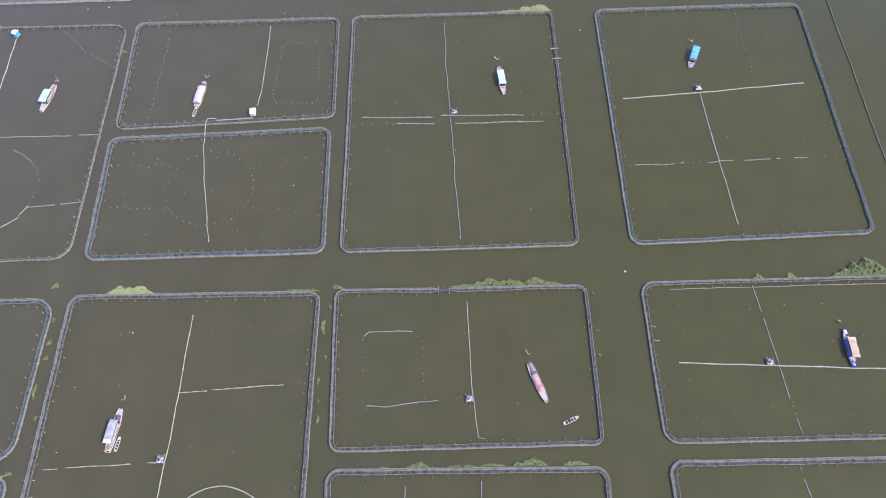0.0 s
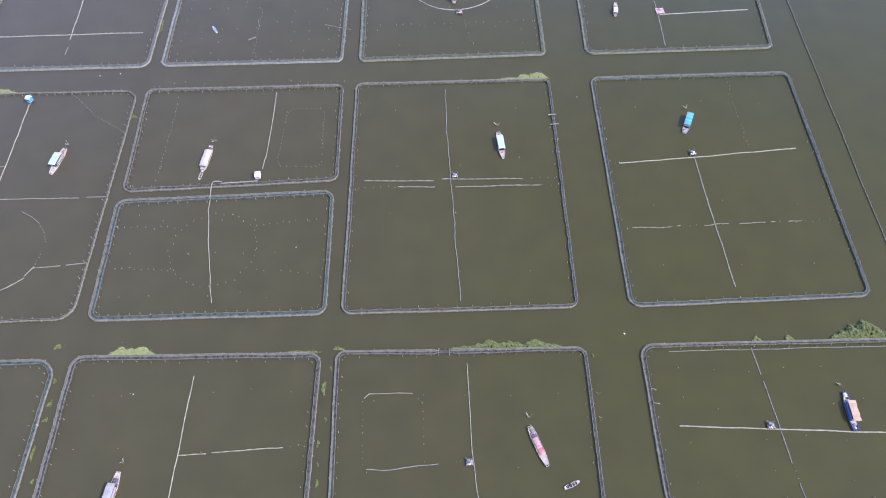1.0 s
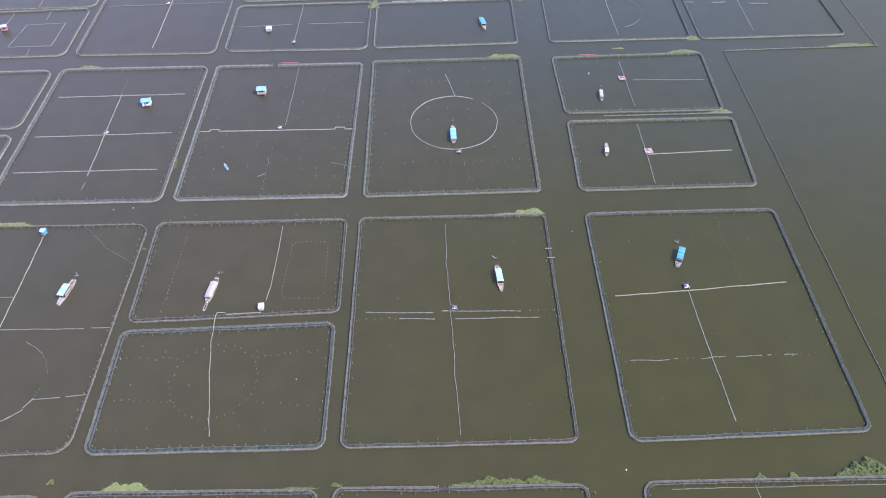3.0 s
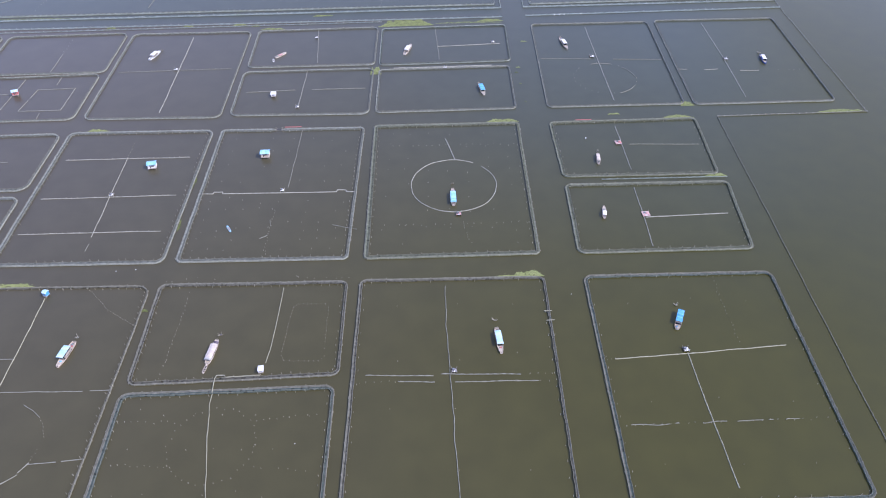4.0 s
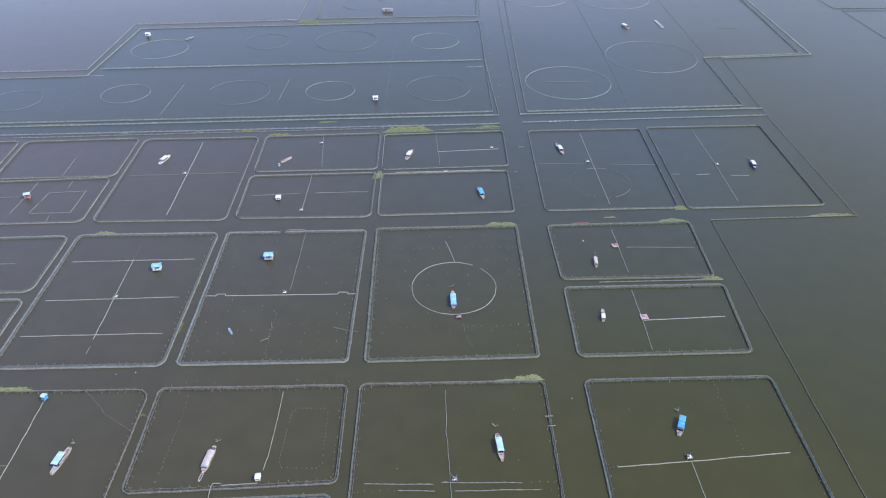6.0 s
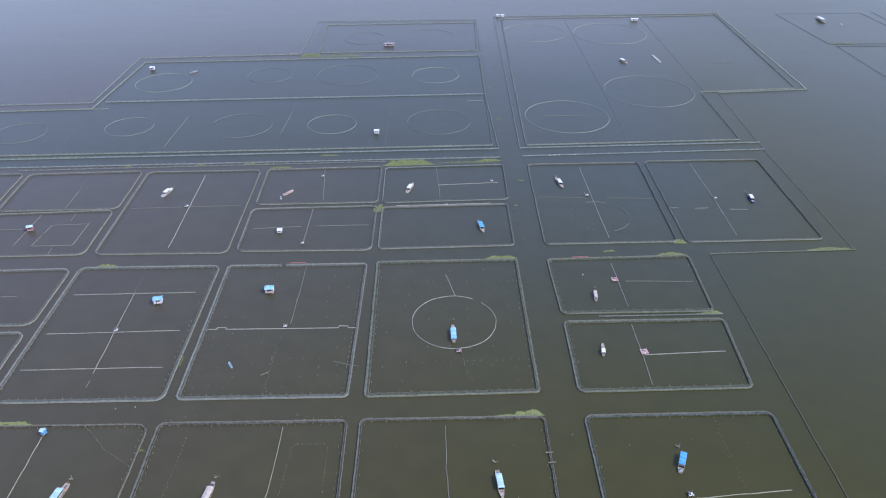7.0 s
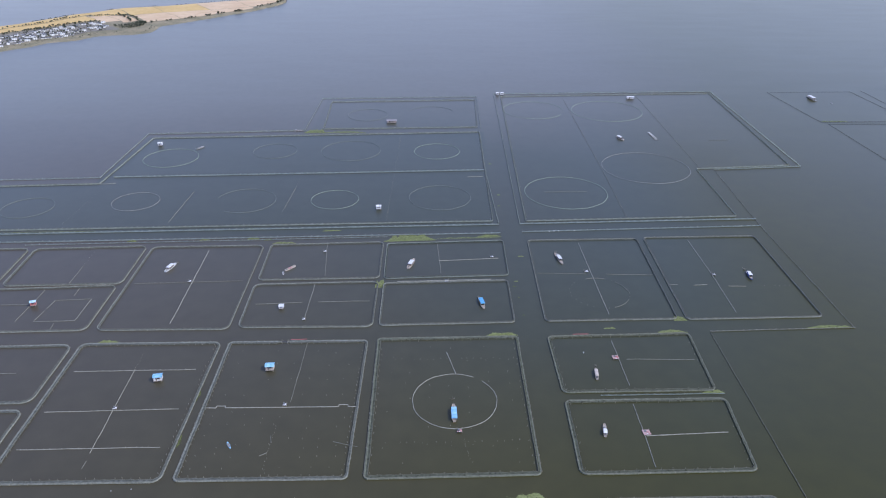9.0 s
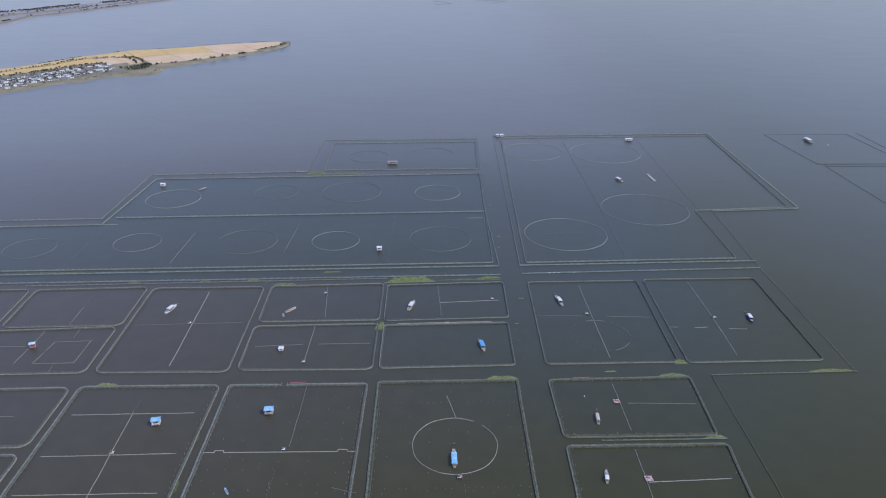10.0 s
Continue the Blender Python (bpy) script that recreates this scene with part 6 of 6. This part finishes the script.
for v, u, n in ((0.645, 0.13, 6), (0.68, 0.12, 6), (0.72, 0.105, 9), (0.757, 0.1, 6), (0.795, 0.103, 9), (0.835, 0.09, 14), (0.90, 0.1, 5), (0.935, 0.12, 6), (0.96, 0.15, 10), (0.985, 0.2, 6)):
    for k in range(n):   # bushes on the bank
        plant(v + _rng.gauss(0, 0.006), u + abs(_rng.gauss(0, 0.012)), 0.75)
for v, u, n in ((0.46, 0.985, 14), (0.495, 0.985, 16), (0.52, 0.98, 12), (0.615, 0.975, 10), (0.70, 0.97, 10), (0.77, 0.97, 8), (0.82, 0.96, 10), (0.86, 0.96, 8), (0.93, 0.94, 12)):
    for k in range(n):   # clumps on the far bank
        plant(v + _rng.gauss(0, 0.010), u - 0.012 + _rng.gauss(0, 0.006), 0.42)
for k in range(50):
    plant(_rng.uniform(0.28, 0.62), _rng.uniform(0.05, 0.11), 0.4)


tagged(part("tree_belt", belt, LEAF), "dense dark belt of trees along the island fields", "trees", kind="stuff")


def make_house(w, d, storeys, seed, roof_mat, rise):
    rng = random.Random(seed)
    h = 3.1 * storeys
    house = thing("village_house", "white-walled village house with a grey tiled roof", "house", "village houses")
    part("wall", box(w, d, h + 0.4, Matrix.Translation((0, 0, h / 2 - 0.2))), WALL_PAINT, house)
    bm = bmesh.new()
    over = 0.3
    a = [bm.verts.new((sx * (w / 2 + over), y, z)) for sx in (-1, 1) for y, z in ((-d / 2 - over, h - 0.15), (0, h + rise), (d / 2 + over, h - 0.15), (d / 2 + over, h - 0.35), (0, h + rise - 0.25), (-d / 2 - over, h - 0.35))]
    bm.faces.new(a[:6])
    bm.faces.new(a[6:][::-1])
    for k in range(6):
        bm.faces.new((a[k], a[6 + k], a[6 + (k + 1) % 6], a[(k + 1) % 6]))
    bmesh.ops.recalc_face_normals(bm, faces=bm.faces)
    part("roof", bm, roof_mat, house)
    for sx in (-1, 1):
        g = bmesh.new()
        f = [g.verts.new((sx * (w / 2 - 0.02), y, z)) for y, z in ((-d / 2, h), (d / 2, h), (0, h + rise - 0.1))]
        q = [g.verts.new(v.co - Vector((sx * 0.2, 0, 0))) for v in f]
        g.faces.new(f)
        g.faces.new(q[::-1])
        for k in range(3):
            g.faces.new((f[k], f[(k + 1) % 3], q[(k + 1) % 3], q[k]))
        part("gable", g, WALL_PAINT, house)
    for s in range(storeys):
        for k in range(2):
            part("window", box(0.8, 0.08, 1.0, Matrix.Translation(((k - 0.5) * w / 2, -d / 2 - 0.03, 1.6 + 3.1 * s)), 0.02), GLASS_DARK, house)
    part("door", box(1.1, 0.1, 2.1, Matrix.Translation((w * 0.16, -d / 2 - 0.04, 1.05)), 0.02), GEAR, house)
    part("chimney", box(0.5, 0.5, 1.2, Matrix.Translation((w * 0.3, d * 0.15, h + rise * 0.7 + 0.3))), WALL_PAINT, house)
    return house


houses = [make_house(w, d, s, k, m, r) for k, (w, d, s, m, r) in enumerate(((10.5, 5.5, 2, ROOF_TILE, 1.3), (8, 5.2, 2, ROOF_TILE, 1.1), (12.5, 5.0, 1, ROOF_TILE, 1.2), (7.5, 5.5, 2, CONCRETE, 0.3), (9, 5, 1, ROOF_TILE, 1.3)))]
homes = []
for row, u in enumerate((0.15, 0.215, 0.28, 0.345, 0.41, 0.475)):
    v = 0.24 + 0.004 * row
    while v < 0.545:
        v += _rng.uniform(0.0085, 0.0175)
        low = 0.13 if v < 0.44 else 0.17 + (v - 0.44) * 0.4
        high = 0.47 if v < 0.40 else 0.53
        if low < u < high and v < 0.502 + 0.11 * u and _rng.random() < 0.94 and not (0.47 < v < 0.515 and 0.28 < u < 0.36):
            homes.append((v, u + _rng.gauss(0, 0.010)))
for k, (v, u) in enumerate(homes):
    a = island(v, u)
    a.z -= 0.2
    m = Matrix.Translation(a) @ Matrix.Rotation(_rng.choice((0.35, 0.45, 0.5, 0.62, 1.95)) + _rng.gauss(0, 0.12), 4, "Z") @ Matrix.Diagonal((_rng.uniform(0.7, 1.15), _rng.uniform(0.75, 1.05), _rng.uniform(0.5, 0.85), 1))
    if k < len(houses):
        houses[k].matrix_basis = m
    else:
        copy_thing(houses[_rng.randrange(len(houses))], m)

BEYOND_NEAR = [(-1250, 900), (-1020, 1080), (-880, 1215), (-794, 1317), (-795, 1364), (-810, 1440), (-780, 1489), (-752, 1551), (-727, 1628), (-699, 1714), (-669, 1808), (-560, 2000)]
BEYOND_FAR = [(-1400, 1120), (-1170, 1310), (-1030, 1450), (-932, 1559), (-905, 1590), (-892, 1610), (-867, 1665), (-845, 1705), (-820, 1750), (-772, 1814), (-720, 1900), (-600, 2060)]


def beyond(v, u):
    p = wobble(polyline(BEYOND_NEAR, v).lerp(polyline(BEYOND_FAR, v), u), 60, 7.0)
    p.z = 2.5 * min(1.0, min(u, 1 - u) / 0.08) ** 0.7 - 0.4
    return p


land_sheet("far_land", beyond, 0, 1, 0, 1, 60, 16, FAR_LAND, "low brownish far shore in haze-greyed colours")
for u0, u1, mat, text in ((0.10, 0.20, SHORE, "grassy strip on the far shore"), (0.26, 0.40, FAR_LAND, "haze-pale strip of field on the far shore"), (0.46, 0.56, SHORE, "grassy strip on the far shore"), (0.64, 0.78, FAR_LAND, "haze-pale strip of field on the far shore")):
    land_sheet("field", beyond, 0.05, 0.95, u0, u1, 40, 3, mat, text, 0.3)


def far_wood():
    rng = random.Random(9)
    verts, faces = [], []
    for _ in range(1500):
        v, u = rng.uniform(0.12, 0.95), rng.choice((0.22, 0.43, 0.6, 0.78, 0.86, 0.9, 0.93, 0.95)) + rng.gauss(0, 0.012)
        if u < 0.75 and noise.noise(Vector((v * 22, u * 40, 1))) < 0.12 or u >= 0.75 and noise.noise(Vector((v * 14, 3, 1))) < -0.2:
            continue
        base = beyond(v, u)
        s = rng.uniform(1.0, 2.0)
        for _ in range(18):
            c = base + Vector((rng.gauss(0, 1) * s * 0.6, rng.gauss(0, 1) * s * 0.6, s * rng.uniform(0.3, 1.2)))
            q = rng.uniform(0.8, 1.8)
            turn = Euler((rng.uniform(-0.9, 0.9), rng.uniform(-0.9, 0.9), rng.uniform(0, 6.28))).to_matrix()
            k = len(verts)
            verts += [c + turn @ Vector(w) * q for w in ((-1, -0.6, 0), (0.6, -0.9, 0.1), (1, 0.5, 0), (-0.5, 0.9, -0.1))]
            faces.append((k, k + 1, k + 2, k + 3))
    me = bpy.data.meshes.new("far_wood")
    me.from_pydata([tuple(w) for w in verts], [], faces)
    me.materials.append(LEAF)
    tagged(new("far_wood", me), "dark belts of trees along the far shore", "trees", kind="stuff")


far_wood()
